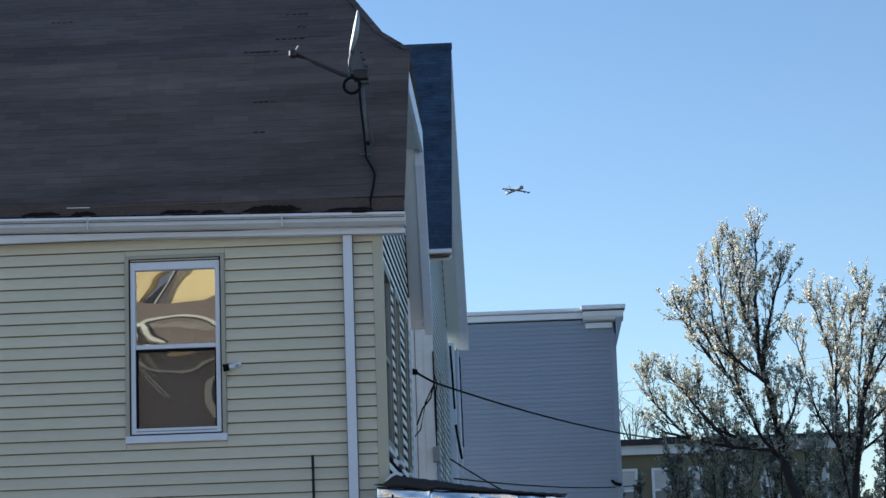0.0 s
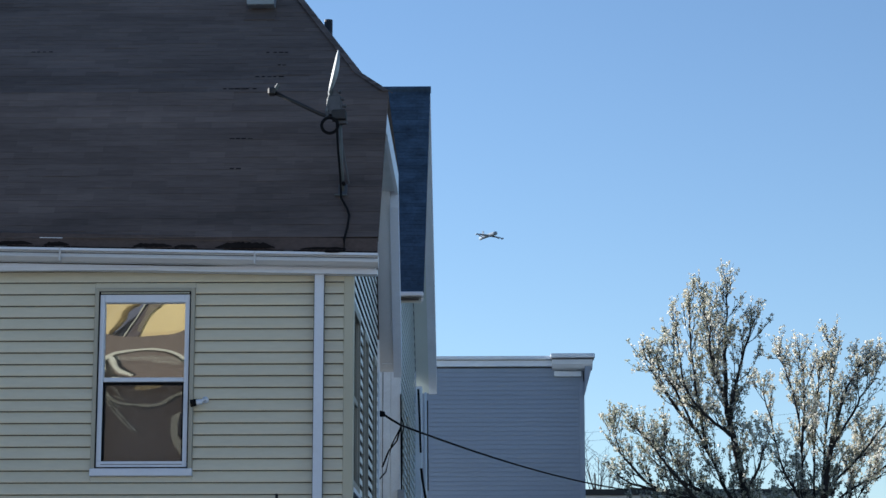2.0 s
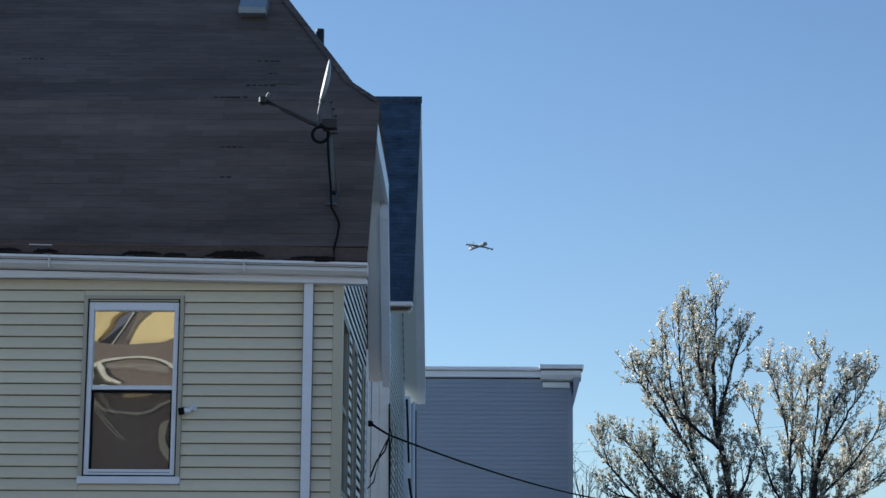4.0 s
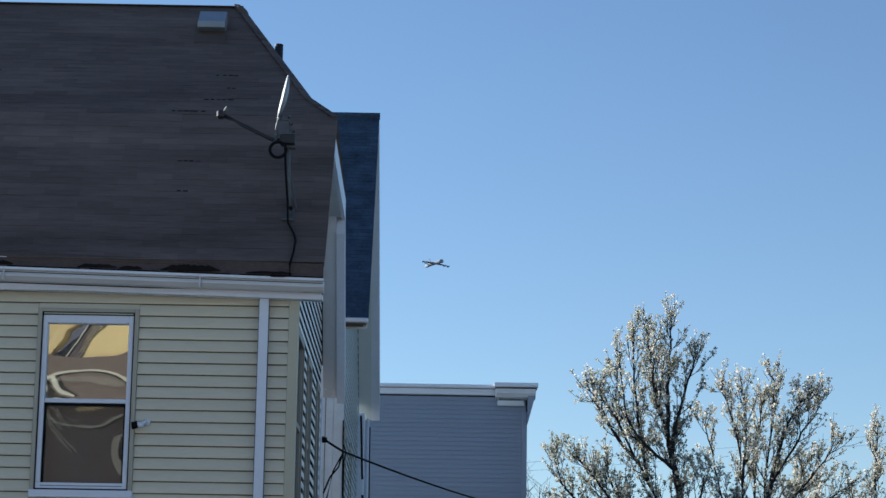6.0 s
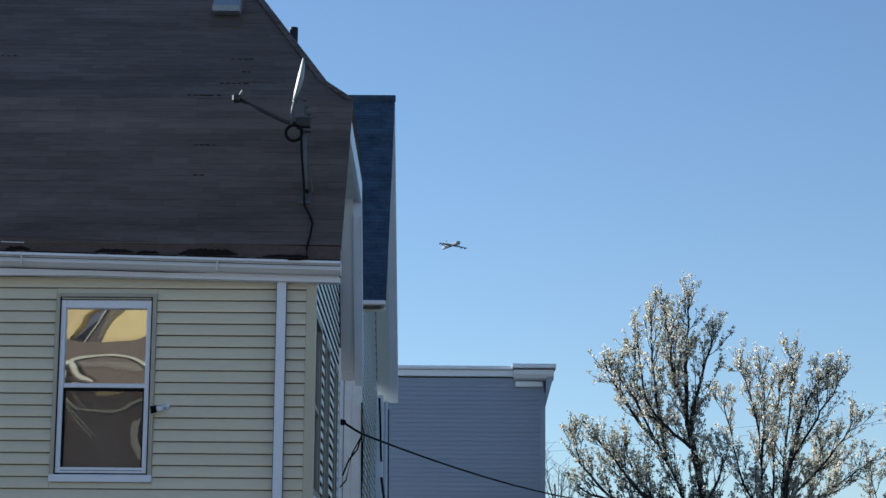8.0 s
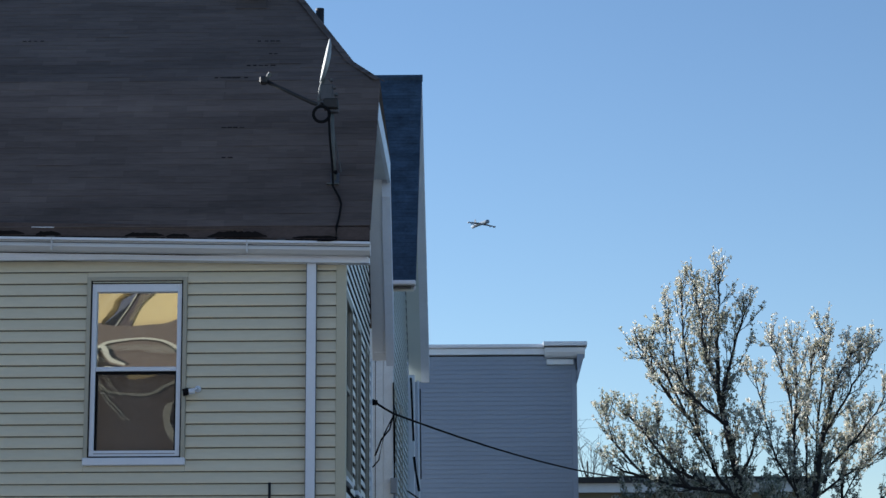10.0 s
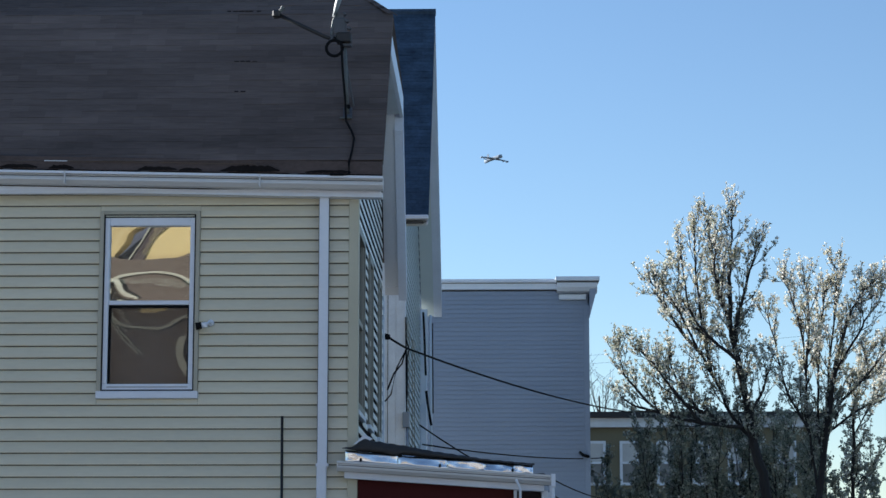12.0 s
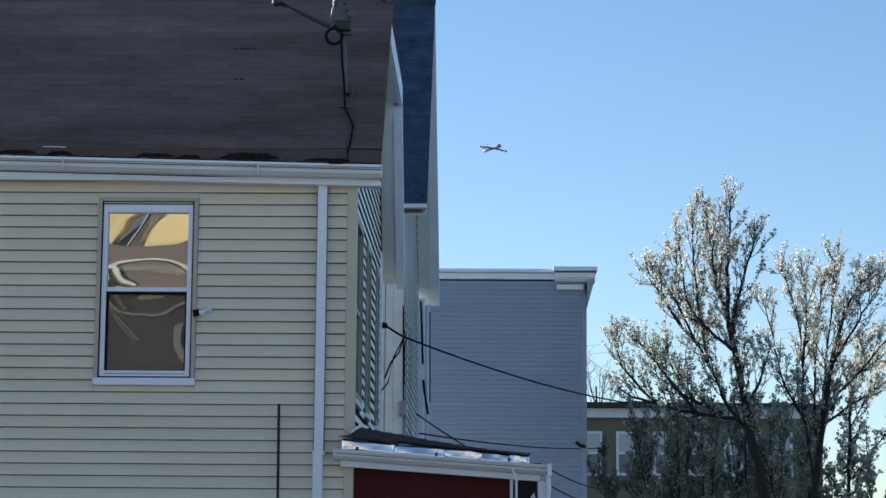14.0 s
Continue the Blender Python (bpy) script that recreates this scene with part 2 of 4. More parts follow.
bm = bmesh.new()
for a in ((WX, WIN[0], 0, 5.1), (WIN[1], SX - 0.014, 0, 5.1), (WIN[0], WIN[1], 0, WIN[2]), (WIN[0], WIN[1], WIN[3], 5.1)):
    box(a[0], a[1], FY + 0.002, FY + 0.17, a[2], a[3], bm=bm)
# the wall is coloured as shade, seen through the slots between boards
wall_front = part("front_wall", bm, M_LAP_SHADE, house)
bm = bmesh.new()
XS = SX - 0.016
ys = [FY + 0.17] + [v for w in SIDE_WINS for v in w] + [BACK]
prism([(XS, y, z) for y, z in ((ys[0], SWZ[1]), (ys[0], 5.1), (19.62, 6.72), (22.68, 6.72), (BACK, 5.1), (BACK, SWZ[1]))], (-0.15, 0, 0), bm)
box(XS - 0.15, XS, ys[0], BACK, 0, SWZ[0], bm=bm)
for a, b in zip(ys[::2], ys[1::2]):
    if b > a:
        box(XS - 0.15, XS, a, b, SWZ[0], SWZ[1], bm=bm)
# black wall colour imitates the shade under the side clapboards
wall_side = part("side_wall", bm, M_TAR_SHADE, house)
part("end_wall", prism([(WX, y, z) for y, z in ((FY + 0.17, 0), (FY + 0.17, 5.1), (19.62, 6.72), (21.15, 8.2), (22.68, 6.72), (BACK, 5.1), (BACK, 0))], (0.15, 0, 0)), M_YELLOW, house)
part("back_wall", box(WX + 0.15, XS - 0.15, BACK - 0.15, BACK, 0, 5.1), M_OLIVE, house)
part("room_floor", box(WX + 0.15, XS - 0.15, FY + 0.17, BACK - 0.15, 2.5, 2.6), M_CURTAIN, house)
part("room_ceiling", box(WX + 0.15, XS - 0.15, FY + 0.17, BACK - 0.15, 5.0, 5.1), M_CURTAIN, house)


def slab(corners, thick=0.07):
    c = [Vector(p) for p in corners]
    n = (c[1] - c[0]).cross(c[2] - c[0]).normalized()
    if n.z < 0:
        n = -n
    return prism([p - n * thick for p in c], n * thick)


roof = part("roof", slab([(LX, 18.57, 5.277), (RX, 18.57, 5.277), (TX, *BRK), (LX, *BRK)]), M_BROWN, house)
roof_up = part("upper_roof", slab([(LX, *BRK), *HIP, (LX, *RIDGE)]), M_BROWN, house)
bm = slab([HIP[0], HIP2[0], HIP2[1], HIP[1]])
slab_end = slab([HIP[1], HIP2[1], HIP[2]])
part("hip_flare", bm, M_BROWN, house)
part("hip_end", slab_end, M_BROWN, house)
part("back_upper_roof", slab([(LX, *BRK2), *HIP2, (LX, *RIDGE)]), M_BROWN, house)
part("back_roof", slab([(LX, *EAVE2), (RX, *EAVE2), (RX, *BRK2), (LX, *BRK2)]), M_BROWN, house)


def band(name, a, b, depth, x0, x1, mat, parent, drop=0.02):
    """A board under the roof line from a to b (y, z), hung depth below it."""
    return part(name, prism([(x0, a[0], a[1] - drop), (x0, b[0], b[1] - drop), (x0, b[0], b[1] - drop - depth), (x0, a[0], a[1] - drop - depth)], (x1 - x0, 0, 0)), mat, parent)


band("rake_board", (18.62, 5.353), BRK, 0.14, RX - 0.04, RX - 0.012, M_WHITE, house, 0.09)
band("eave_board", BRK, BRK2, 0.22, RX - 0.03, RX + 0.006, M_WHITE, house, 0.085)
band("rake_board", BRK2, (23.8, 5.17), 0.36, RX - 0.085, RX + 0.004, M_RAKE, house, 0.09)
band("rake_soffit", (18.70, 5.475), BRK, 0.03, SX, RX - 0.03, M_SOFFIT, house, 0.20)
band("eave_soffit", (19.66, 6.85), (22.64, 6.85), 0.03, SX, RX - 0.03, M_SOFFIT, house, 0.25)
band("rake_soffit", (22.45, 7.232), (23.8, 5.17), 0.03, SX, RX - 0.085, M_SOFFIT, house, 0.36)
part("rake_end", box(SX + 0.02, RX - 0.09, 23.74, 23.78, 4.86, 5.05), M_SOFFIT, house)

# eaves: gutter with a slight fall, fascia, soffit, weathered strip under the first shingles
FALL = -0.0213


def run_x(profile, x0, x1, bm=None, fall=FALL, ref=-0.945):
    a = [(x0, y, z + (x0 - ref) * fall) for y, z in profile]
    return prism(a, (x1 - x0, 0, (x1 - x0) * fall), bm)


gutter = part("gutter", run_x([(18.66, 5.110), (18.525, 5.110), (18.525, 5.092), (18.552, 5.089), (18.552, 5.066), (18.532, 5.060), (18.532, 5.040), (18.566, 5.012), (18.575, 5.006), (18.66, 5.006)], LX, RX + 0.003), M_GUTTER, house, "white aluminium gutter")
# thin dark strip that colours in the shade below the lip
part("gutter_shade_line", run_x([(18.549, 5.082), (18.549, 5.074), (18.556, 5.074), (18.556, 5.082)], LX, RX - 0.003), M_STEEL, gutter)
part("gutter_lip", run_x([(18.53, 5.116), (18.515, 5.116), (18.515, 5.096), (18.522, 5.096)], LX, RX + 0.004), M_WHITE, gutter)
for x in (-3.72, -2.02):
    part("gutter_seam", run_x([(18.513, 5.117), (18.513, 5.005), (18.58, 5.005), (18.58, 5.117)], x, x + 0.012), M_GUTTER, gutter)
for x in (-4.25, -3.76, -3.05, -2.36, -1.75):
    part("gutter_strap", box(x, x + 0.07, 18.512, 18.64, 5.117 + (x + 0.945) * FALL, 5.126 + (x + 0.945) * FALL), M_STEEL, gutter)
part("fascia", run_x([(18.664, 4.998), (18.664, 4.954), (18.775, 4.952), (18.775, 4.998)], LX, RX - 0.01), M_WHITE, house)
part("soffit", box(LX, RX - 0.035, 18.66, 18.715, 5.0, 5.03), M_SOFFIT, house)
part("eave_strip", run_x([(18.556, 5.09), (18.556, 5.25), (18.60, 5.27), (18.62, 5.09)], LX, RX - 0.004), M_WEATHER, house, "weathered dark brown strip along the eave")
rng = random.Random(5)
for x, w, h in ((-4.30, 0.34, 0.026), (-3.86, 0.22, 0.030), (-3.08, 0.34, 0.030), (-2.72, 0.20, 0.022), (-2.36, 0.52, 0.042), (-2.22, 0.30, 0.058), (-1.62, 0.40, 0.018)):
    z = 5.176 + (x + 0.945) * FALL
    ends = [0.0] + [rng.uniform(0.5, 0.8) for _ in range(4)] + [0.0]
    rise = [h * float(np.interp(i / 15, np.linspace(0, 1, 6), ends)) * rng.uniform(0.8, 1.1) for i in range(16)]
    top = [(x + w * i / 15, 18.550, z - 0.035 + 0.004 + a * 1.25) for i, a in enumerate(rise)]
    low = [(x + w * i / 15, 18.550, z - 0.037 - 0.003 * (i % 2)) for i in range(15, -1, -1)]
    part("tar_patch", prism([(a, b - 0.0004 * int(w * 100), c) for a, b, c in top + low], (0, 0.005, 0)), M_TAR_SHADE, house)
part("edge_flashing", run_x([(18.546, 5.205), (18.546, 5.212), (18.556, 5.214), (18.556, 5.208)], -3.90, -3.70), M_SOFFIT, house)
for x0, x1, mat in ((-3.70, -2.95, M_RUST), (-2.90, -2.05, M_RUST)):
    part("edge_flashing", run_x([(18.546, 5.206), (18.546, 5.211), (18.556, 5.213), (18.556, 5.208)], x0, x1), mat, house)
# black strip painted as the shade in the gap above the gutter
part("eave_shade_line", run_x([(18.545, 5.110), (18.545, 5.132), (18.556, 5.136), (18.556, 5.110)], LX, RX - 0.006), M_TAR_SHADE, house)

# dark chips where shingle corners are gone
for x, y, z, n in ((-2.10, 20.125, 7.375, 4), (-2.17, 19.79, 7.042, 5), (-2.46, 19.628, 6.882, 6), (-2.34, 19.247, 6.311, 4), (-2.30, 19.03, 5.98, 2), (-4.37, 20.15, 7.40, 4), (-1.98, 19.95, 7.20, 2)):
    for k in range(n):
        xx = x + 0.055 * k + rng.uniform(-0.008, 0.008)
        slope = 1.527 if z < 6.85 else 1.0
        up = Vector((0, 1, slope)).normalized()
        out = Vector((0, -slope, 1)).normalized()
        c = Vector((xx, y, z)) + out * 0.009
        w, h = rng.uniform(0.02, 0.055), rng.uniform(0.006, 0.013)
        part("chip", prism([c, c + Vector((w, 0, 0)), c + Vector((w, 0, 0)) + up * h, c + up * h], out * 0.004), M_TAR_SHADE, roof)

# corner boards and downspout
part("corner_board", box(-1.25, SX + 0.016, FY - 0.030, FY + 0.006, 0, 4.985, 0.003), M_CORNER, house)
part("corner_board", box(SX - 0.012, SX + 0.018, FY + 0.008, FY + 0.075, 0, 5.05, 0.003), M_CORNER, house)
part("corner_board", box(SX - 0.014, SX + 0.014, BACK - 0.09, BACK + 0.02, 0, 4.75, 0.003), M_WHITE, house)
spout = part("downspout", box(-1.508, -1.423, FY - 0.085, FY - 0.022, 2.6, 4.99, 0.006), M_WHITE, house, "white rectangular downspout")
part("lower_section", box(-1.513, -1.428, FY - 0.088, FY - 0.02, 0.0, 2.64, 0.006), M_WHITE, spout)
part("seam", box(-1.5105, -1.5065, FY - 0.082, FY - 0.03, 2.65, 4.98), M_STEEL, spout)
part("seam", box(-1.4245, -1.4195, FY - 0.080, FY - 0.03, 2.65, 4.98), M_STEEL, spout)
for z in (2.62,):
    part("strap", box(-1.52, -1.411, FY - 0.09, FY - 0.016, z, z + 0.025), M_WHITE, spout)


def bowed_pane(name, x0, x1, y, z0, z1, bulge, lean, mat, parent, n=24):
    """A sealed glass pane, bulged a little to the front and leaning back by lean (radians)."""
    verts, faces = [], []
    for j in range(n + 1):
        for i in range(n + 1):
            u, v = 2 * i / n - 1, 2 * j / n - 1
            z = z0 + (z1 - z0) * j / n
            verts.append((x0 + (x1 - x0) * i / n, y - bulge * (1 - u * u) * (1 - v * v) + (z - (z0 + z1) / 2) * lean, z))
    for j in range(n):
        for i in range(n):
            k = j * (n + 1) + i
            faces.append((k, k + 1, k + n + 2, k + n + 1))
    k = len(verts)
    verts += [(x, y + d, z) for d in (0.004, 0.010) for x, z in ((x0, z0), (x1, z0), (x1, z1), (x0, z1))]
    faces += [(k + 4, k + 7, k + 6, k + 5)] + [(k + a, k + b, k + b + 4, k + a + 4) for a, b in ((0, 1), (1, 2), (2, 3), (3, 0))]
    me = bpy.data.meshes.new(name)
    me.from_pydata(verts, [], faces)
    me.materials.append(mat)
    for p in me.polygons[:n * n]:
        p.use_smooth = True
    return link(name, me, parent)


def window_front(x0, x1, z0, z1, y, parent):
    """Double-hung window in a wall that faces -y."""
    bm = bmesh.new()
    for a in ((x0, x0 + 0.036, z0 + 0.05, z1), (x1 - 0.036, x1, z0 + 0.05, z1), (x0 + 0.036, x1 - 0.036, z1 - 0.03, z1)):
        box(a[0], a[1], y - 0.045, y + 0.03, a[2], a[3], 0.004, bm=bm)
    win = part("window", bm, M_FRAME, parent, "white double-hung window reflecting a sunlit house")
    bm = bmesh.new()
    for a in ((x0 + 0.038, x0 + 0.087, z0 + 0.12, z1 - 0.032), (x1 - 0.087, x1 - 0.038, z0 + 0.12, z1 - 0.032),
              (x0 + 0.087, x1 - 0.087, z1 - 0.128, z1 - 0.032), (x0 + 0.038, x1 - 0.038, z0 + 0.062, z0 + 0.12)):
        box(a[0], a[1], y - 0.028, y + 0.06, a[2], a[3], 0.005, bm=bm)
    part("window_frame", bm, M_WHITE, win)
    part("side_joint", box(x0 + 0.033, x0 + 0.047, y - 0.040, y - 0.02, z0 + 0.06, z1 - 0.03), M_DARK, win)
    part("side_joint", box(x1 - 0.046, x1 - 0.033, y - 0.040, y - 0.02, z0 + 0.06, z1 - 0.03), M_DARK, win)
    part("head_joint", box(x0 + 0.03, x1 - 0.03, y - 0.036, y - 0.03, z1 - 0.058, z1 - 0.028), M_DARK, win)
    part("head_trim", box(x0 + 0.05, x1 - 0.05, y - 0.042, y - 0.004, z1 - 0.050, z1 - 0.039, 0.002), M_CORNER, win)
    part("foot_joint", box(x0 + 0.03, x1 - 0.03, y - 0.034, y - 0.02, z0 + 0.054, z0 + 0.070), M_DARK, win)
    part("sash_joint", box(x0 + 0.088, x1 - 0.088, y - 0.032, y - 0.02, z0 + 0.090, z0 + 0.095), M_STEEL, win)
    part("window_sill", box(x0 - 0.004, x1 + 0.004, y - 0.06, y + 0.05, z0 - 0.01, z0 + 0.056, 0.006), M_WHITE, win)
    mid = z0 + 0.832
    part("meeting_rail", box(x0 + 0.088, x1 - 0.088, y - 0.016, y + 0.045, mid - 0.019, mid + 0.019, 0.004), M_WHITE, win)
    bowed_pane("upper_pane", x0 + 0.088, x1 - 0.088, y + 0.014, mid + 0.019, z1 - 0.13, 0.0023, 0.0, M_GLASS, win)
    bowed_pane("lower_pane", x0 + 0.088, x1 - 0.088, y + 0.026, z0 + 0.121, mid - 0.020, 0.0023, 0.0114, M_SCREEN, win)
    bm = bmesh.new()
    for a in ((x0 + 0.087, x0 + 0.101, z0 + 0.12, mid - 0.019), (x1 - 0.101, x1 - 0.087, z0 + 0.12, mid - 0.019), (x0 + 0.101, x1 - 0.101, mid - 0.040, mid - 0.020)):
        box(a[0], a[1], y - 0.006, y + 0.02, a[2], a[3], bm=bm)
    part("screen_frame", bm, M_DARK, win)
    part("blind", box(x0 + 0.05, x1 - 0.05, y + 0.14, y + 0.15, z0 + 0.06, z1 - 0.03), M_BLIND, win)
    return win


window_front(*WIN, FY, house)


def window_side(y0, y1, z0, z1, x, parent):
    """Double-hung window in a wall that faces +x."""
    bm = bmesh.new()
    for a in ((y0 - 0.03, y0 + 0.04, z0, z1), (y1 - 0.04, y1 + 0.03, z0, z1), (y0 + 0.04, y1 - 0.04, z1 - 0.05, z1 + 0.03), (y0 + 0.04, y1 - 0.04, z0 - 0.02, z0 + 0.05)):
        box(x - 0.04, x + 0.014, a[0], a[1], a[2], a[3], bm=bm)
    win = part("window", bm, M_CASING, parent)
    mid = (z0 + z1) / 2
    bm = bmesh.new()
    for a in ((y0 + 0.042, y0 + 0.09, z0 + 0.05, z1 - 0.05), (y1 - 0.09, y1 - 0.042, z0 + 0.05, z1 - 0.05), (y0 + 0.09, y1 - 0.09, mid - 0.025, mid + 0.025)):
        box(x - 0.05, x - 0.004, a[0], a[1], a[2], a[3], bm=bm)
    part("sash", bm, M_CASING, win)
    part("pane", box(x - 0.035, x - 0.028, y0 + 0.09, y1 - 0.09, z0 + 0.05, z1 - 0.05), M_PANE, win)
    part("window_sill", box(x - 0.02, x + 0.026, y0 - 0.04, y1 + 0.04, z0 - 0.06, z0 - 0.021), M_WHITE, win)


for a, b in SIDE_WINS:
    window_side(a, b, *SWZ, SX, house)

bm = bmesh.new()
bmesh.ops.create_uvsphere(bm, u_segments=14, v_segments=8, radius=1.0, matrix=Matrix.Translation((RIDGE_X + 0.022, 21.13, 8.345)) @ Matrix.Rotation(0.7, 4, "Y") @ Matrix.Diagonal((0.085, 0.09, 0.045, 1)))
part("ridge_end_cap", bm, M_BROWN, house, smooth=True)

# ---- satellite dish on the roof ----
dish = thing("satellite_dish", (-1.28, 18.89, 5.75), "small grey satellite dish on a mast with black cable", "satellite dish")
bm = bmesh.new()
tube([(-1.275, 18.865, 5.74), (-1.285, 18.80, 6.02), (-1.30, 18.78, 6.42)], 0.016, 0.016, 8, bm)
part("mast", bm, M_MAST, dish, smooth=True)
part("foot_plate", prism([(-1.315, 18.85, 5.69), (-1.235, 18.85, 5.69), (-1.235, 18.92, 5.80), (-1.315, 18.92, 5.80)], (0, -0.02, 0.012)), M_STEEL, dish)
part("brace", tube([(-1.22, 18.93, 5.80), (-1.29, 18.79, 6.2)], 0.010, sides=6), M_STEEL, dish)
part("clamp", box(-1.37, -1.24, 18.70, 18.82, 6.36, 6.45, 0.01), M_BLACKPIPE, dish)
part("bracket", prism([(-1.40, 18.72, 6.42), (-1.29, 18.72, 6.38), (-1.27, 18.72, 6.50), (-1.30, 18.72, 6.58), (-1.345, 18.72, 6.64), (-1.385, 18.72, 6.55)], (0, 0.05, 0)), M_STEEL, dish)
bm = bmesh.new()
DN, DC = Vector((-0.95, -0.16, 0.19)).normalized(), Vector((-1.338, 18.76, 6.80))
DU = (Vector((0, 0, 1)) - DN * DN.z).normalized()
DS = DN.cross(DU)
rings = []
for k in range(6):
    f = k / 5
    rings.append([bm.verts.new(DC + (DU * 0.205 * math.sin(a) + DS * 0.19 * math.cos(a)) * f + DN * (0.038 * f * f - 0.02)) for a in [j * math.tau / 28 for j in range(28)]] if k else [bm.verts.new(DC - DN * 0.02)])
for j in range(28):
    bm.faces.new((rings[0][0], rings[1][j], rings[1][(j + 1) % 28]))
    for a, b in zip(rings[1:], rings[2:]):
        bm.faces.new((a[j], b[j], b[(j + 1) % 28], a[(j + 1) % 28]))
refl = part("reflector", bm, M_DISH, dish, "pale grey dish seen edge-on", smooth=True)
sol = refl.modifiers.new("thick", "SOLIDIFY")
sol.thickness = 0.012
for x, z in ((-1.275, 6.555), (-1.255, 6.49), (-1.30, 6.62), (-1.405, 6.47)):
    part("bolt", tube([(x, 18.70, z), (x, 18.76, z)], 0.014, sides=8), M_STEEL, dish)
part("back_plate", prism([(-1.425, 18.765, 6.40), (-1.31, 18.765, 6.36), (-1.285, 18.765, 6.47), (-1.30, 18.765, 6.55), (-1.37, 18.765, 6.66), (-1.395, 18.765, 6.60)], (0, 0.02, 0)), M_MAST, dish)
part("mount_box", box(-1.405, -1.285, 18.712, 18.76, 6.43, 6.585, 0.012), M_STEEL, dish)
part("tilt_link", tube([(-1.415, 18.71, 6.43), (-1.40, 18.72, 6.55), (-1.365, 18.74, 6.67)], 0.012, sides=6), M_MAST, dish)
part("clamp_strap", box(-1.33, -1.235, 18.735, 18.80, 6.33, 6.36, 0.006), M_STEEL, dish)
part("foot_clip", box(-1.345, -1.235, 18.80, 18.86, 5.69, 5.705, 0.004), M_MAST, dish)
part("foot_bolt", tube([(-1.265, 18.79, 5.80), (-1.265, 18.84, 5.80)], 0.016, sides=8), M_DARK, dish)
part("arm_socket", tube([(-1.42, 18.735, 6.37), (-1.40, 18.735, 6.46)], 0.02, sides=8), M_STEEL, dish)
part("feed_arm", tube([(-1.36, 18.74, 6.38), (-1.47, 18.73, 6.415), (-1.885, 18.72, 6.615)], 0.019, sides=8), M_BLACKPIPE, dish, smooth=True)
part("receiver", box(-1.940, -1.870, 18.68, 18.76, 6.585, 6.655, 0.014), M_BLACKPIPE, dish)
part("feed_horn", tube([(-1.875, 18.72, 6.64), (-1.845, 18.72, 6.685)], 0.016, 0.021, 10), M_MAST, dish)
bm = bmesh.new()
for r in (0.064, 0.072, 0.078):
    tube([(-1.383 + r * math.cos(a), 18.66 + 0.1 * r, 6.295 + r * math.sin(a)) for a in [j * math.tau / 24 for j in range(25)]], 0.007, sides=6, bm=bm)
part("cable_coil", bm, M_DARK, dish, "coil of black cable", smooth=True)
part("cable", tube([(-1.325, 18.70, 6.36), (-1.312, 18.72, 6.1), (-1.290, 18.75, 5.85), (-1.283, 18.76, 5.66), (-1.225, 18.71, 5.55), (-1.203, 18.66, 5.48), (-1.213, 18.58, 5.36), (-1.238, 18.53, 5.24), (-1.235, 18.505, 5.132), (-1.29, 18.505, 5.128), (-1.40, 18.505, 5.129)], 0.0105, sides=6), M_DARK, dish, "black cable", smooth=True)

# ---- vent, pipe, pole and lens on the wall ----
vent = thing("roof_vent", (-2.23, 20.78, 8.02), "grey metal box vent near the roof ridge", "roof vent")
part("hood", prism([(-2.355, 20.60, 8.08), (-2.355, 20.60, 8.015), (-2.355, 20.90, 8.015), (-2.355, 20.82, 8.235), (-2.355, 20.78, 8.235)], (0.265, 0, 0)), M_VENT, vent)
part("lip", box(-2.358, -2.088, 20.592, 20.602, 8.018, 8.070), M_DISH, vent)
part("throat", box(-2.34, -2.12, 20.80, 20.9, 7.95, 8.03), M_DARK, vent)
part("flange", slab([(-2.38, 20.58, 7.855), (-2.08, 20.58, 7.855), (-2.08, 20.96, 8.240), (-2.38, 20.96, 8.240)], 0.012), M_BROWN, vent)
pipe = thing("vent_pipe", (-1.595, 21.3, 7.75), "black iron vent pipe rising from the roof", "pipe")
part("pipe", tube([(-1.60, 21.3, 7.6), (-1.60, 21.3, 8.06)], 0.043, sides=14), M_BLACKPIPE, pipe, smooth=True)
part("flashing_boot", tube([(-1.60, 21.3, 7.62), (-1.60, 21.3, 7.80)], 0.09, 0.046, 14), M_BLACKPIPE, pipe, smooth=True)
tagged(part("pole", tube([(-1.795, 18.70, 0.0), (-1.811, 18.70, 3.05)], 0.013, sides=8), M_BLACKPIPE, smooth=True), "thin black metal pole standing before the wall", "pole")
lens = thing("security_camera", (-2.496, 18.76, 3.85), "small white security camera with black front", "camera")
part("body", tube([(-2.526, 18.70, 3.838), (-2.471, 18.71, 3.848)], 0.027, 0.025, 12), M_WHITE, lens, smooth=True)
part("front", tube([(-2.571, 18.695, 3.83), (-2.521, 18.70, 3.839)], 0.034, 0.029, 12), M_DARK, lens, "black lens hood", smooth=True)
part("arm", tube([(-2.481, 18.71, 3.85), (-2.456, 18.74, 3.875), (-2.451, 18.79, 3.87)], 0.012, sides=8), M_WHITE, lens, smooth=True)
part("base", tube([(-2.451, 18.772, 3.87), (-2.451, 18.792, 3.87)], 0.03, sides=12), M_WHITE, lens, smooth=True)

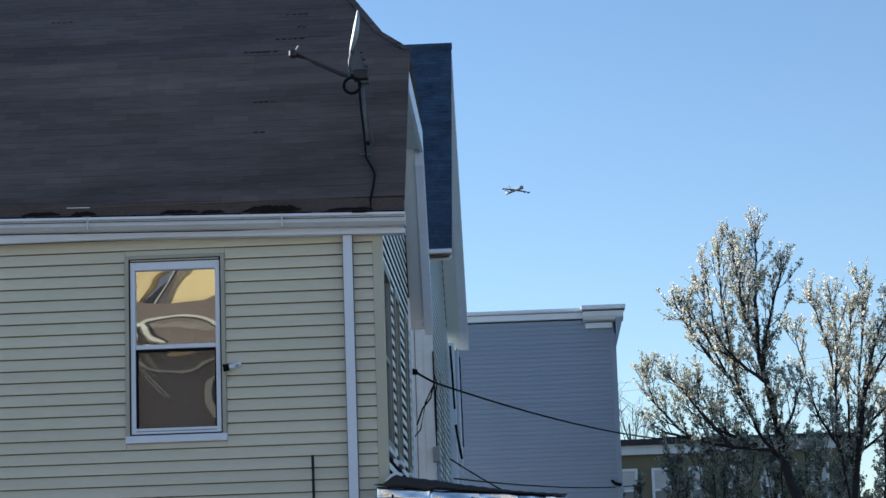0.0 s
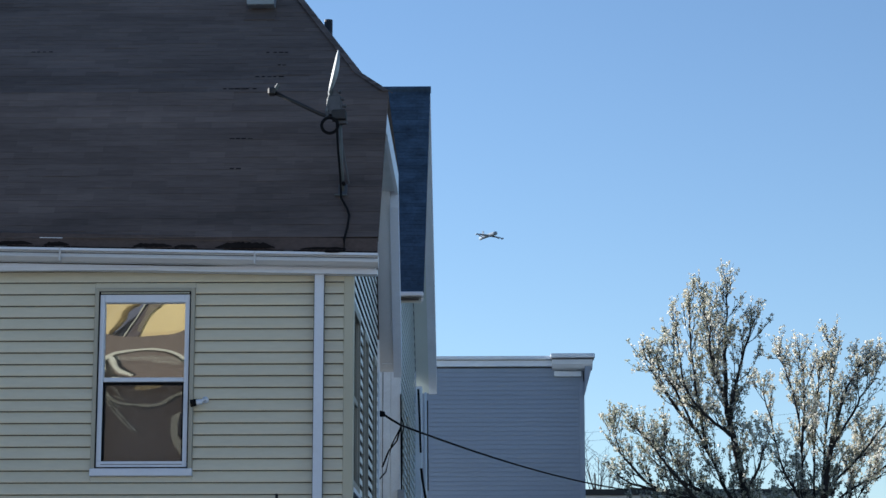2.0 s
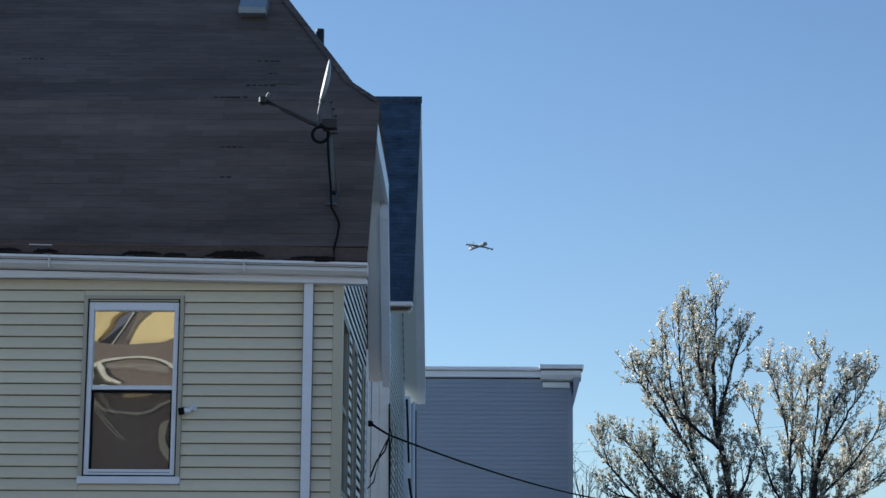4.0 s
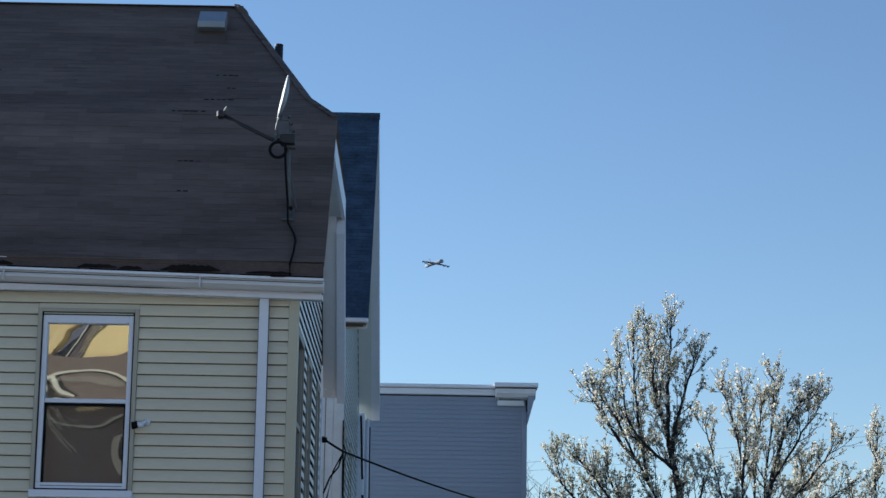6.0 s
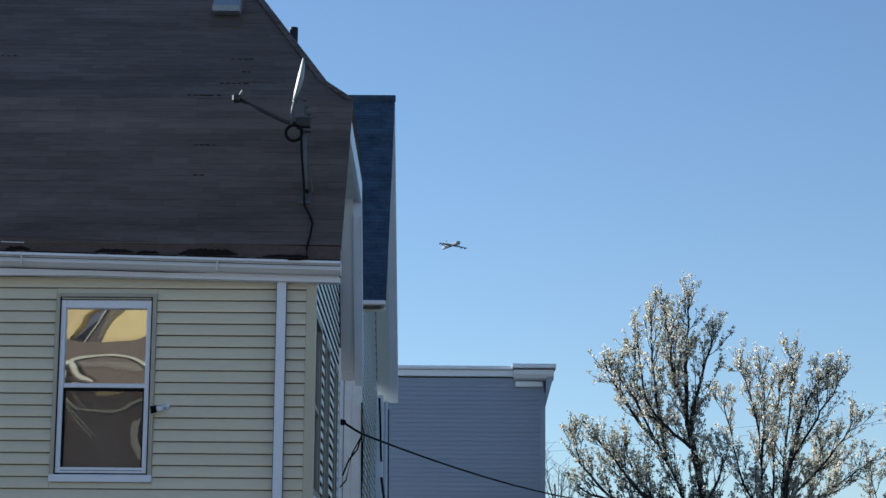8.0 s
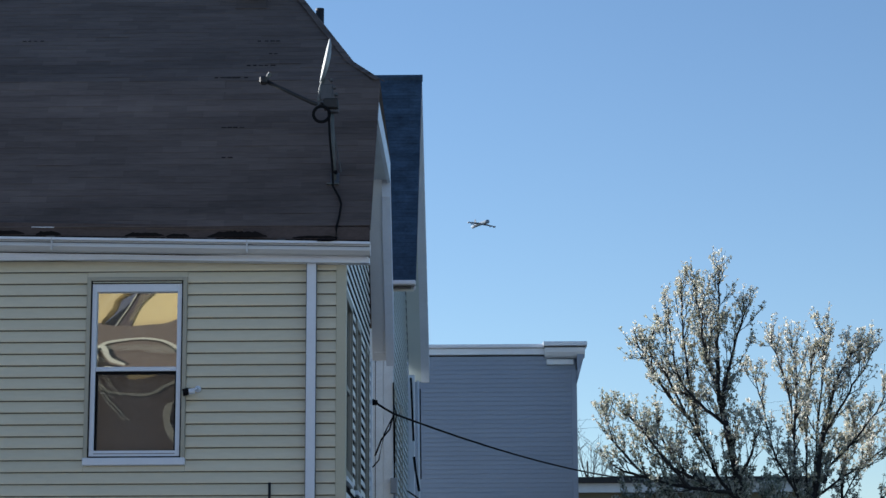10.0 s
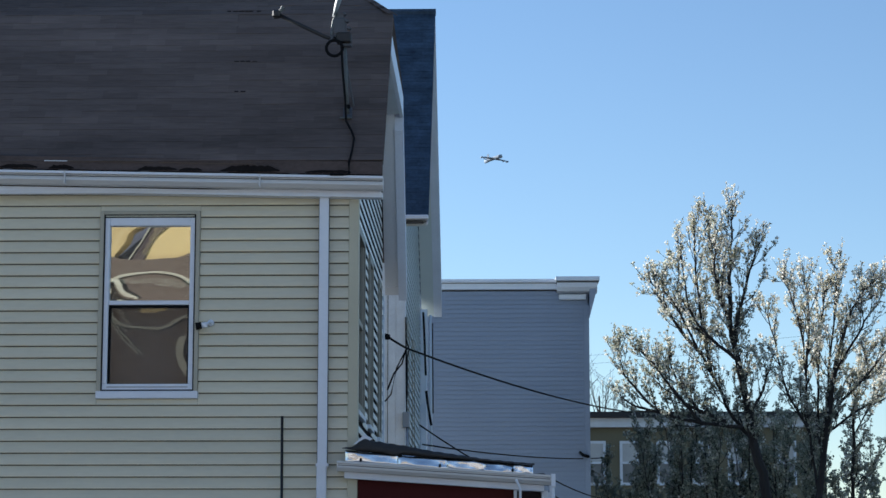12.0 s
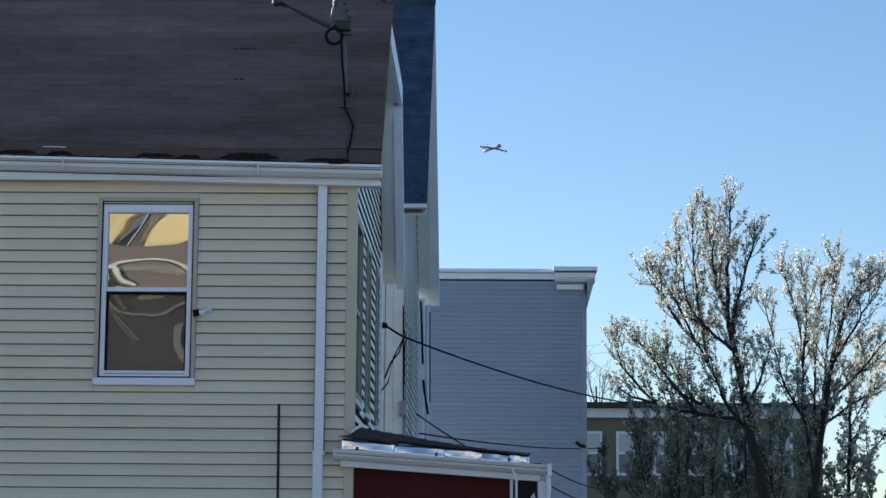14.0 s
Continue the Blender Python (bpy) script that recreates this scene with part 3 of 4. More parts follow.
# ---- red porch beside the house ----
PF = -0.068                                # the porch roof falls to the outer side
porch = thing("porch", (-0.3, 20.2, 0), "dark red porch with white gutter and black membrane roof", "porch")
PY = 18.78
part("wall", prism([(-1.16, PY, 0), (0.18, PY, 0), (0.18, PY, 2.43), (-1.16, PY, 2.53)], (0, 0.1, 0)), M_RED, porch)
part("side_wall", box(0.42, 0.5, PY + 0.05, 22.0, 0, 2.40), M_WHITE, porch)
part("back_wall", box(-1.1, 0.42, 21.9, 22.0, 0, 2.5), M_RED, porch)
pg = part("gutter", run_x([(18.60, 2.662), (18.60, 2.644), (18.612, 2.639), (18.615, 2.607), (18.64, 2.578), (18.76, 2.578), (18.76, 2.662)], -1.33, 0.53, fall=PF, ref=-1.33), M_GUTTER, porch, "white gutter")
part("gutter_end", run_x([(18.585, 2.672), (18.585, 2.565), (18.77, 2.565), (18.77, 2.672)], 0.50, 0.535, fall=PF, ref=-1.33), M_WHITE, pg)
part("fascia", run_x([(18.68, 2.576), (18.68, 2.522), (18.775, 2.522), (18.775, 2.576)], -1.27, 0.44, fall=PF, ref=-1.33), M_SOFFIT, porch)
TOP = [(-1.183, 2.790), (-1.14, 2.845), (-1.095, 2.875), (-1.05, 2.852), (-1.023, 2.834), (-0.872, 2.810), (-0.74, 2.792), (-0.532, 2.750), (-0.042, 2.676), (0.345, 2.640)]
HEM = [(-1.285, 2.770), (-1.192, 2.752), (-0.965, 2.735), (-0.90, 2.722), (-0.842, 2.704), (-0.80, 2.716), (-0.758, 2.727), (-0.456, 2.690), (-0.042, 2.658), (0.358, 2.622)]
SHEETS = ((-1.26, -0.80, 0.0), (-0.812, -0.375, 0.10), (-0.387, -0.06, -0.06), (-0.072, 0.185, 0.14), (0.175, 0.345, -0.05))
for k, (xa, xb, lean) in enumerate(SHEETS):
    # bright metal sheets, overlapping, each bent a little its own way
    verts, faces = [], []
    for i in range(13):
        for j in range(5):
            x, f = xa + (xb - xa) * i / 12, j / 4
            zl, zh = 2.655 + (x + 1.33) * PF, 2.760 + (x + 1.33) * -0.084
            crease = 0.006 * math.sin(i * 1.15 + k * 2.1) * math.sin(f * 3.1) + 0.004 * math.sin(i * 0.5 + f * 5 + k)
            verts.append((x, 18.646 - 0.0015 * k + f * 0.012 + lean * (f - 0.5) * 0.10 + crease, zl + (zh - zl) * f))
    for i in range(12):
        for j in range(4):
            a = i * 5 + j
            faces.append((a, a + 5, a + 6, a + 1))
    me = bpy.data.meshes.new("flashing")
    me.from_pydata(verts, [], faces)
    me.materials.append(M_FLASH)
    for p in me.polygons:
        p.use_smooth = True
    sheet = link("flashing", me, porch, "bright crinkled aluminium flashing")
    sheet.modifiers.new("thick", "SOLIDIFY").thickness = 0.002
# dark strip drawn as a line of shade along the porch gutter
part("gutter_shade_line", run_x([(18.6115, 2.630), (18.6115, 2.624), (18.62, 2.624), (18.62, 2.630)], -1.32, 0.49, fall=PF, ref=-1.33), M_STEEL, pg)
for x in (-1.13, -0.45, 0.17):
    z = 2.668 + (x + 1.33) * PF
    part("bracket", box(x - 0.006, x + 0.010, 18.625, 18.66, z, z + 0.028), M_DARK, porch)
# the membrane's edge: a soft roll over the flashing, thick at the house and thin at the outer end
verts, faces = [], []
for i in range(61):
    x = -1.285 + (0.358 + 1.285) * i / 60
    zt = float(np.interp(x, [-1.285] + [p[0] for p in TOP], [2.774] + [p[1] for p in TOP])) + 0.003 * math.sin(i * 1.7)
    zb = float(np.interp(x, [p[0] for p in HEM], [p[1] for p in HEM]))
    bulge = 0.25 + 0.5 * abs(math.sin(i * 0.37)) + 0.2 * math.sin(i * 0.9)
    for j in range(7):
        f = j / 6
        verts.append((x, 18.632 - 0.03 * bulge * math.sin(f * 2.6 + 0.3) + 0.05 * f * f, zb + (zt - zb) * f))
for i in range(60):
    for j in range(6):
        a = i * 7 + j
        faces.append((a, a + 7, a + 8, a + 1))
me = bpy.data.meshes.new("membrane_edge")
me.from_pydata(verts, [], faces)
me.materials.append(M_MEMBRANE)
for p in me.polygons:
    p.use_smooth = True
roll = link("membrane_edge", me, porch, "folded black roofing membrane edge")
roll.modifiers.new("thick", "SOLIDIFY").thickness = 0.006
part("cap_sheet", prism([(-1.20, 18.66, 2.80), (-1.10, 18.66, 2.885), (-1.03, 18.66, 2.85), (-1.06, 18.66, 2.83)], (0, 0.12, 0.01)), M_SOFFIT, porch)
part("membrane_roof", prism([(-1.17, 18.69, 2.75), (0.345, 18.69, 2.605), (0.345, 22.0, 2.605), (-1.17, 22.0, 2.75)], (0, 0, 0.02)), M_MEMBRANE, porch)
pw = part("window", box(0.185, 0.42, PY - 0.01, PY + 0.06, 1.4, 1.5), M_WHITE, porch)
part("pane", box(0.21, 0.415, PY + 0.02, PY + 0.03, 1.5, 2.41), M_DARKPANE, pw)
part("curtain", prism([(0.33, PY + 0.012, 1.5), (0.415, PY + 0.012, 1.5), (0.415, PY + 0.012, 2.20), (0.39, PY + 0.012, 2.31), (0.36, PY + 0.012, 2.27), (0.34, PY + 0.012, 2.15)], (0, 0.006, 0)), M_SOFFIT, pw)
part("corner_post", box(0.42, 0.475, PY - 0.02, PY + 0.045, 0, 2.41, 0.004), M_WHITE, porch)
part("window_post", box(0.183, 0.207, PY - 0.012, PY + 0.05, 1.5, 2.43), M_WHITE, porch)
part("downspout", tube([(0.503, 18.66, 2.46), (0.512, 18.67, 2.35), (0.50, 18.70, 2.2), (0.50, 18.72, 0.0)], 0.022, sides=8), M_WHITE, porch, smooth=True)
part("drip_pipe", tube([(0.20, 18.60, 2.50), (0.235, 18.62, 2.42), (0.235, 18.68, 2.0), (0.235, 18.74, 1.2)], 0.011, sides=8), M_WHITE, porch, smooth=True)

# ---- blue-roofed house behind ----
blue = thing("gable_house", (-4, 30, 0), "pale-sided house with steep blue shingled gable roof", "house")
BX, BRX = -1.09, -0.78
B_E, B_R, B_E2 = (26.45, 6.12), (29.5, 9.52), (33.4, 6.12)
bwall = part("wall", prism([(BX - 0.016, y, z) for y, z in ((26.8, 0), (26.8, 6.1), (29.6, 9.2), (33.1, 6.1), (33.1, 0))], (-6, 0, 0)), M_PALE, blue)
broof = part("roof", slab([(-7.3, *B_E), (BRX, *B_E), (BRX, *B_R), (-7.3, *B_R)]), M_BLUE, blue)
part("back_roof", slab([(-7.3, *B_E2), (BRX, *B_E2), (BRX, *B_R), (-7.3, *B_R)]), M_BLUE, blue)
band("rake_board", (26.55, 6.23), B_R, 0.10, BRX - 0.03, BRX - 0.008, M_WHITE, blue, 0.1)
band("rake_board", B_R, B_E2, 0.30, BRX - 0.12, BRX + 0.004, M_RAKE, blue, 0.1)
band("rake_soffit", (26.55, 6.23), B_R, 0.03, BX, BRX - 0.03, M_PALE, blue, 0.19)
band("rake_soffit", B_R, B_E2, 0.03, BX, BRX - 0.12, M_PALE, blue, 0.36)
part("gutter", box(-7.3, BRX, 26.35, 26.47, 6.065, 6.12, 0.010), M_WHITE, blue)
# dark strip imitates the shadow beneath this gutter
part("gutter_shade_strip", box(-7.3, BRX - 0.06, 26.44, 26.52, 6.035, 6.05), M_STEEL, blue)
part("frieze", box(-7.3, BX, 26.48, 26.8, 5.95, 6.02), M_WHITE, blue)
part("corner_board", box(BX - 0.10, BX + 0.014, 26.77, 26.8, 0, 5.9), M_PALEBLUE, blue)
part("front_board", box(BX - 0.30, BX - 0.104, 26.775, 26.8, 0, 5.9), M_PALEBLUE, blue)
part("corner_board", box(BX - 0.012, BX + 0.018, 26.802, 26.9, 0, 6.1), M_WHITE, blue)
part("corner_board", box(BX - 0.012, BX + 0.014, 32.7, 33.15, 0, 5.5), M_WHITE, blue)
part("downspout", box(BX + 0.02, BX + 0.12, 32.3, 32.42, 0, 5.7, 0.01), M_WHITE, blue)
part("conduit", tube([(BX + 0.17, 32.2, 5.6), (BX + 0.19, 32.2, 3.0)], 0.02, sides=8), M_WHITE, blue, smooth=True)
part("board_seam", box(BX - 0.205, BX - 0.198, 26.768, 26.776, 2.5, 5.9), M_STEEL, blue)
for y0, y1 in ((27.5, 28.2), (29.4, 30.2)):
    window_side(y0, y1, 3.3, 4.9, BX, blue)
bm = bmesh.new()
tube([(-7.3, 29.5, 9.525), (BRX + 0.01, 29.5, 9.525)], 0.05, sides=6, bm=bm)
part("ridge_cap", bm, M_BLUE, blue)

# ---- grey flat-roofed house ----
grey = thing("grey_house", (-3, 45, 0), "blue-grey clapboard house with flat roof and white cornice", "house")
gwall = part("wall", box(-8, 1.775, 40.01, 52, 0, 7.0), M_GREY, grey)
part("corner_board", box(1.70, 1.795, 39.985, 40.1, 0, 6.75, 0.004), M_GREY, grey)
part("roof", box(-8, 1.8, 40.05, 52, 7.0, 7.16), M_MEMBRANE, grey)
part("cornice", prism([(-8, 40.02, 7.035), (-8, 39.94, 7.04), (-8, 39.94, 7.15), (-8, 40.02, 7.15)], (9.2, 0, 0)), M_WHITE, grey)
part("cornice_cap", prism([(-8, 40.1, 7.155), (-8, 39.90, 7.155), (-8, 39.87, 7.17), (-8, 39.87, 7.222), (-8, 40.1, 7.235)], (9.2, 0, 0)), M_RAKE, grey)
# dark strips here and below the return cap are painted-in shade
part("cornice_shade_strip", box(-8, 1.2, 39.93, 40.1, 7.148, 7.156), M_STEEL, grey)
part("cornice_return", prism([(1.2, 40.02, 6.965), (1.2, 39.78, 6.985), (1.2, 39.72, 7.05), (1.2, 39.70, 7.13), (1.2, 40.1, 7.13)], (0.74, 0, 0)), M_WHITE, grey)
part("return_shade_strip", box(1.19, 1.955, 39.70, 40.1, 7.132, 7.158), M_STEEL, grey)
part("return_cap", box(1.17, 1.98, 39.64, 40.1, 7.16, 7.238, 0.008), M_WHITE, grey)
part("return_frieze", box(1.24, 1.74, 39.92, 40.0, 6.845, 6.945, 0.01), M_WHITE, grey)
# grey rather than white, so the colour carries this side's shade
part("side_cornice", prism([(1.797, 39.80, 6.50), (1.93, 39.76, 7.0), (1.95, 39.74, 7.13), (1.797, 39.74, 7.13)], (0, 12.2, 0)), M_GREY, grey)
part("cable_anchor", tube([(1.60, 39.96, 4.03), (1.66, 39.9, 3.97), (1.76, 39.97, 3.95)], 0.03, sides=6), M_DARK, grey)

# ---- far olive house ----
far = thing("far_house", (5, 85, 0), "distant olive house with pale cornice behind the trees", "house")
part("wall", box(-4, 12.2, 80, 92, 0, 7.40), M_OLIVE, far)
part("cornice", box(-4.2, 12.4, 79.7, 92, 7.36, 7.70), M_SOFFIT, far)
part("roof", box(-4.4, 12.6, 79.4, 92, 7.71, 7.90), M_MEMBRANE, far)
part("chimney", box(5.2, 5.9, 84, 85, 7.9, 8.3, 0.03), M_OLIVE, far)
for x in (3.45, 4.66, 6.0, 7.3, 8.6, 10.4):
    for z in (5.25, 2.05):
        bm = bmesh.new()
        for a in ((x, x + 0.1, z, z + 1.62), (x + 0.6, x + 0.7, z, z + 1.62), (x + 0.1, x + 0.6, z, z + 0.1), (x + 0.1, x + 0.6, z + 1.52, z + 1.62), (x + 0.1, x + 0.6, z + 0.78, z + 0.86)):
            box(a[0], a[1], 79.93, 79.998, a[2], a[3], bm=bm)
        w = part("window", bm, M_SOFFIT, far)
        part("lower_pane", box(x + 0.1, x + 0.6, 79.97, 79.99, z + 0.1, z + 0.78), M_CURTAIN, w)
        part("upper_pane", box(x + 0.1, x + 0.6, 79.97, 79.99, z + 0.86, z + 1.52), M_BLIND, w)

# ---- houses behind the camera: one mirrored in the window, one unseen ----
rear = thing("rear_house", (-8, -14, 0), "sunlit yellow and brown house mirrored in the window", "house")
part("wall", box(-20, 6, -18, -12, 0, 5.2), M_CONCRETE, rear)
part("mansard", prism([(-20, -11.7, 5.2), (-20, -12.5, 9.27), (-20, -17.5, 9.27), (-20, -18.3, 5.2)], (26, 0, 0)), M_RUST, rear)
part("eave_band", box(-20, 6, -11.75, -11.5, 5.15, 5.35), M_WHITE, rear)
part("trim_band", box(-20, 6, -12.40, -12.27, 8.565, 8.66), M_CORNER, rear)
for k in (0.0, 0.20):
    part("valley_board", prism([(-9.56 + k, -12.30, 8.56), (-9.46 + k, -12.30, 8.56), (-8.36 + k, -12.12, 7.45), (-8.44 + k, -12.12, 7.45)], (0, 0.06, 0)), M_CORNER, rear)
part("corner_board", prism([(-6.75, -12.22, 8.05), (-6.40, -12.22, 8.05), (-6.40, -11.80, 6.3), (-6.70, -11.80, 6.3)], (0, 0.06, 0)), M_CORNER, rear)
part("slate_gable", box(-14, -4, -14.2, -13.4, 9.28, 13.5), M_SLATE, rear)
part("gable_wall", prism([(-8.40, -12.75, 9.28), (-4.5, -12.75, 9.28), (-4.5, -12.75, 12.6), (-6.47, -12.75, 12.6)], (0, -0.5, 0)), M_TAN, rear)
part("gable_soffit", prism([(-8.95, -12.70, 9.28), (-8.40, -12.70, 9.28), (-6.47, -12.70, 12.6), (-6.90, -12.70, 12.6)], (0, -0.5, 0)), M_WEATHER, rear)
part("gable_edge", prism([(-9.00, -12.66, 9.28), (-8.955, -12.66, 9.28), (-6.905, -12.66, 12.6), (-6.95, -12.66, 12.6)], (0, -0.5, 0)), M_CORNER, rear)
part("lower_gable", prism([(-10.1, -12.72, 9.28), (-9.60, -12.72, 9.28), (-9.15, -12.72, 9.75), (-8.45, -12.72, 10.6), (-7.3, -12.72, 12.0), (-7.45, -12.72, 12.0), (-8.62, -12.72, 10.6), (-9.36, -12.72, 9.75)], (0, -0.4, 0)), M_TAN, rear)
part("lower_soffit", prism([(-10.7, -12.74, 9.28), (-10.11, -12.74, 9.28), (-9.37, -12.74, 9.75), (-8.63, -12.74, 10.6), (-8.95, -12.74, 10.6), (-9.8, -12.74, 9.75)], (0, -0.4, 0)), M_WEATHER, rear)
part("dormer_edge", prism([(-6.3, -12.6, 10.1), (-6.2, -12.6, 10.0), (-7.0, -12.6, 11.0), (-7.1, -12.6, 11.1)], (0, -0.1, 0)), M_CORNER, rear)
# unseen blocks, added only to reflect sunlight towards the front walls
rear2 = thing("rear_bounce_row", (16, -14, 0), "unseen plain row added to bounce sunlight across the yard", "house")
part("wall", box(7, 30, -18, -12, 0, 8.5), M_CONCRETE, rear2)
part("roof", box(6.8, 30.2, -18.2, -11.8, 8.5, 8.8), M_MEMBRANE, rear2)

# ---- cables ----
HOOK = (-1.10, 23.52, 4.26)
hook = thing("cable_hook", HOOK, "black cable insulator at the house corner", "insulator")
part("insulator", tube([(-1.175, 23.52, 4.29), (-1.12, 23.5, 4.28)], 0.035, 0.03, 10), M_DARK, hook, smooth=True)


def cable(points, r, label):
    return tagged(part("cable", tube(points, r, sides=6), M_DARK, smooth=True), label, "cable")


cable(sag((-1.13, 23.5, 4.28), (-0.955, 24.0, 4.215), 0.003, 4) + sag((-0.955, 24.0, 4.215), (2.37, 37.0, 4.52), 0.09)[1:], 0.013, "black service cable sagging from house to trees")
cable([(-0.955, 24.0, 4.21), (-1.0, 24.0, 4.04), (-1.09, 24.0, 3.93), (-1.16, 24.0, 3.75)], 0.010, "black cable drooping from the insulator")
cable([(-0.975, 24.0, 4.16), (-1.06, 24.0, 3.99), (-1.12, 24.0, 3.70), (-1.17, 23.7, 3.6)], 0.008, "thin grey cable looping below the insulator")
cable(sag((-0.80, 25.0, 3.21), (2.47, 45.0, 4.23), 0.08), 0.010, "black cable stretched between the houses")
cable(sag((-0.83, 25.0, 3.43), (0.05, 27.5, 3.02), 0.02), 0.009, "thin black cable running down to the yard")
cable(sag((-1.17, 23.3, 2.75), (0.56, 24.0, 2.82), 0.01, 5) + sag((0.56, 24.0, 2.82), (1.80, 36.0, 3.03), 0.04)[1:], 0.009, "thin black cable crossing low behind the porch")
cable(sag((-1.17, 23.2, 2.55), (0.64, 24.0, 2.60), 0.01, 5) + sag((0.64, 24.0, 2.60), (1.80, 36.0, 2.77), 0.04)[1:], 0.009, "thin black cable crossing low behind the porch")
cable([(-1.02, 32.0, 5.62), (-1.0, 32.0, 5.2), (-0.99, 32.0, 4.9), (-0.98, 32.0, 4.68)], 0.016, "black cable hanging on the pale house side")
cable([(-0.975, 32.0, 4.45), (-0.95, 32.0, 4.25), (-0.915, 31.9, 4.05), (-0.90, 32.0, 3.95)], 0.020, "thick black cable slung low on the pale house side")
cable([(-0.883, 32.0, 5.45), (-0.88, 32.0, 4.9), (-0.872, 32.0, 4.12)], 0.010, "black cable running down beside the white downspout")
cable([(-1.068, 26.75, 4.9), (-1.062, 26.75, 4.3), (-1.055, 26.75, 3.68)], 0.009, "black cable running down the pale house corner")
cable([(-1.06, 26.78, 4.62), (-1.03, 26.78, 4.50), (-1.05, 26.78, 4.40), (-1.05, 26.78, 3.9)], 0.007, "thin black cable looping down the pale house corner")
meter = thing("junction_box", (-1.06, 26.75, 3.6), "small grey junction box with cables on the house corner", "junction box")
part("case", box(-1.105, -1.015, 26.70, 26.768, 3.53, 3.72, 0.008), M_VENT, meter)
part("conduit", tube([(-1.05, 26.74, 3.53), (-1.04, 26.74, 3.2), (-1.02, 26.74, 2.9)], 0.016, sides=8), M_VENT, meter, smooth=True)
cable(sag((-20, 120, 12.4), (45, 120, 18.3), 0.5), 0.006, "distant power line behind the trees")
cable(sag((-20, 121, 12.05), (45, 121, 17.9), 0.5), 0.006, "distant power line behind the trees")

# ---- trees ----


def tree(name, label, stems, reach, low, seed, petal=0.044, leaf_share=(0.2, 0.9), group="blossoming trees", girth=0.10, dense=1.0, mats=None):
    """stems: lines of points, the trunk first. Upright limbs leave them above the height low, and carry twigs with
    clumps of petals and young leaves. leaf_share: the share of leafy clumps at the top and at the bottom."""
    rng = random.Random(seed)
    ob = thing(name, stems[0][0], label, "tree", group)
    wood, clumps = bmesh.new(), []
    top = max(p[2] for st in stems for p in st)

    def fuzz(k):
        return Vector((rng.gauss(0, k), rng.gauss(0, k), rng.gauss(0, k)))

    def bend(p, d, length, lift, n=4):
        """A line that leaves p along d and turns upwards."""
        pts, q, d = [p], p.copy(), d.normalized()
        for _ in range(n):
            d = (d + Vector((0, 0, lift)) + fuzz(0.10)).normalized()
            q = q + d * length / n
            pts.append(q)
        return pts

    def along(pts, t):
        t = min(t, 0.9999) * (len(pts) - 1)
        return pts[int(t)].lerp(pts[int(t) + 1], t - int(t)), (pts[int(t) + 1] - pts[int(t)]).normalized()

    def side(d, open_):
        o = d.cross(fuzz(1)).normalized()
        return (d + o * open_).normalized()

    def twig(p, d, length):
        pts = bend(p, d, length, 0.22, 3)
        tube(pts, 0.0052, 0.0028, 3, wood)
        n = max(1, int(length / 0.080 * dense * rng.uniform(0.6, 1.3)))
        for k in range(n):
            clumps.append((along(pts, 0.25 + 0.75 * (k + rng.random()) / n)[0] + fuzz(0.012), rng.uniform(0.55, 1.15)))
        clumps.append((pts[-1], rng.uniform(0.7, 1.25)))

    for si, st in enumerate(stems):
        P = [Vector(p) for p in st]
        line = []
        for k in range(len(P) - 1):
            a, b, c, d = P[max(0, k - 1)], P[k], P[k + 1], P[min(len(P) - 1, k + 2)]
            for h in range(5):
                t = h / 5
                line.append(0.5 * (2 * b + (c - a) * t + (2 * a - 5 * b + 4 * c - d) * t * t + (3 * b - a - 3 * c + d) * t ** 3) + fuzz(0.008))
        line.append(P[-1])
        tube(line, girth if si == 0 else girth * 0.30, 0.007, 7, wood)
        size = sum((b - a).length for a, b in zip(line, line[1:]))
        for k in range(int(size / 0.115)):
            f = (k + rng.random()) / (size / 0.115)
            p, d = along(line, f)
            if p.z < low:
                continue
            length = reach * (1.05 - 0.75 * f) * rng.uniform(0.3, 1.0) + 0.10
            limb = bend(p, side(d, rng.uniform(0.4, 1.0)), length, 0.18)
            tube(limb, 0.011 * (1.15 - 0.6 * f), 0.004, 4, wood)
            for h in range(int(length / 0.070) + 1):
                q, e = along(limb, 0.15 + 0.85 * rng.random())
                twig(q, side(e, rng.uniform(0.4, 0.95)), rng.uniform(0.08, 0.34))
            twig(limb[-1], e, rng.uniform(0.08, 0.2))
    part("trunk", wood, M_BARK, ob)
    for word, mat, leafy in (("blossom", (mats or (M_BLOSSOM, M_LEAF))[0], False), ("leaves", (mats or (M_BLOSSOM, M_LEAF))[1], True)):
        rng = random.Random(seed + 1)
        verts, faces = [], []
        for c, full in clumps:
            h = min(1.0, max(0.0, (c.z - low) / (top - low)))
            if (rng.random() < leaf_share[1] + (leaf_share[0] - leaf_share[1]) * h ** 0.7) != leafy:
                continue
            for _ in range(int(5 * full) + 2):
                s = petal * rng.uniform(0.6, 1.2)
                u = fuzz(1).normalized()
                v = u.cross(fuzz(1)).normalized()
                o = c + fuzz(petal * 0.42 * full)
                i = len(verts)
                verts += [o - u * s * 0.5, o + v * s * 0.36, o + u * s * 0.5, o - v * s * 0.36]
                faces.append((i, i + 1, i + 2, i + 3))
        me = bpy.data.meshes.new(word)
        me.from_pydata(verts, [], faces)
        me.materials.append(mat)
        link(word, me, ob)
    return ob


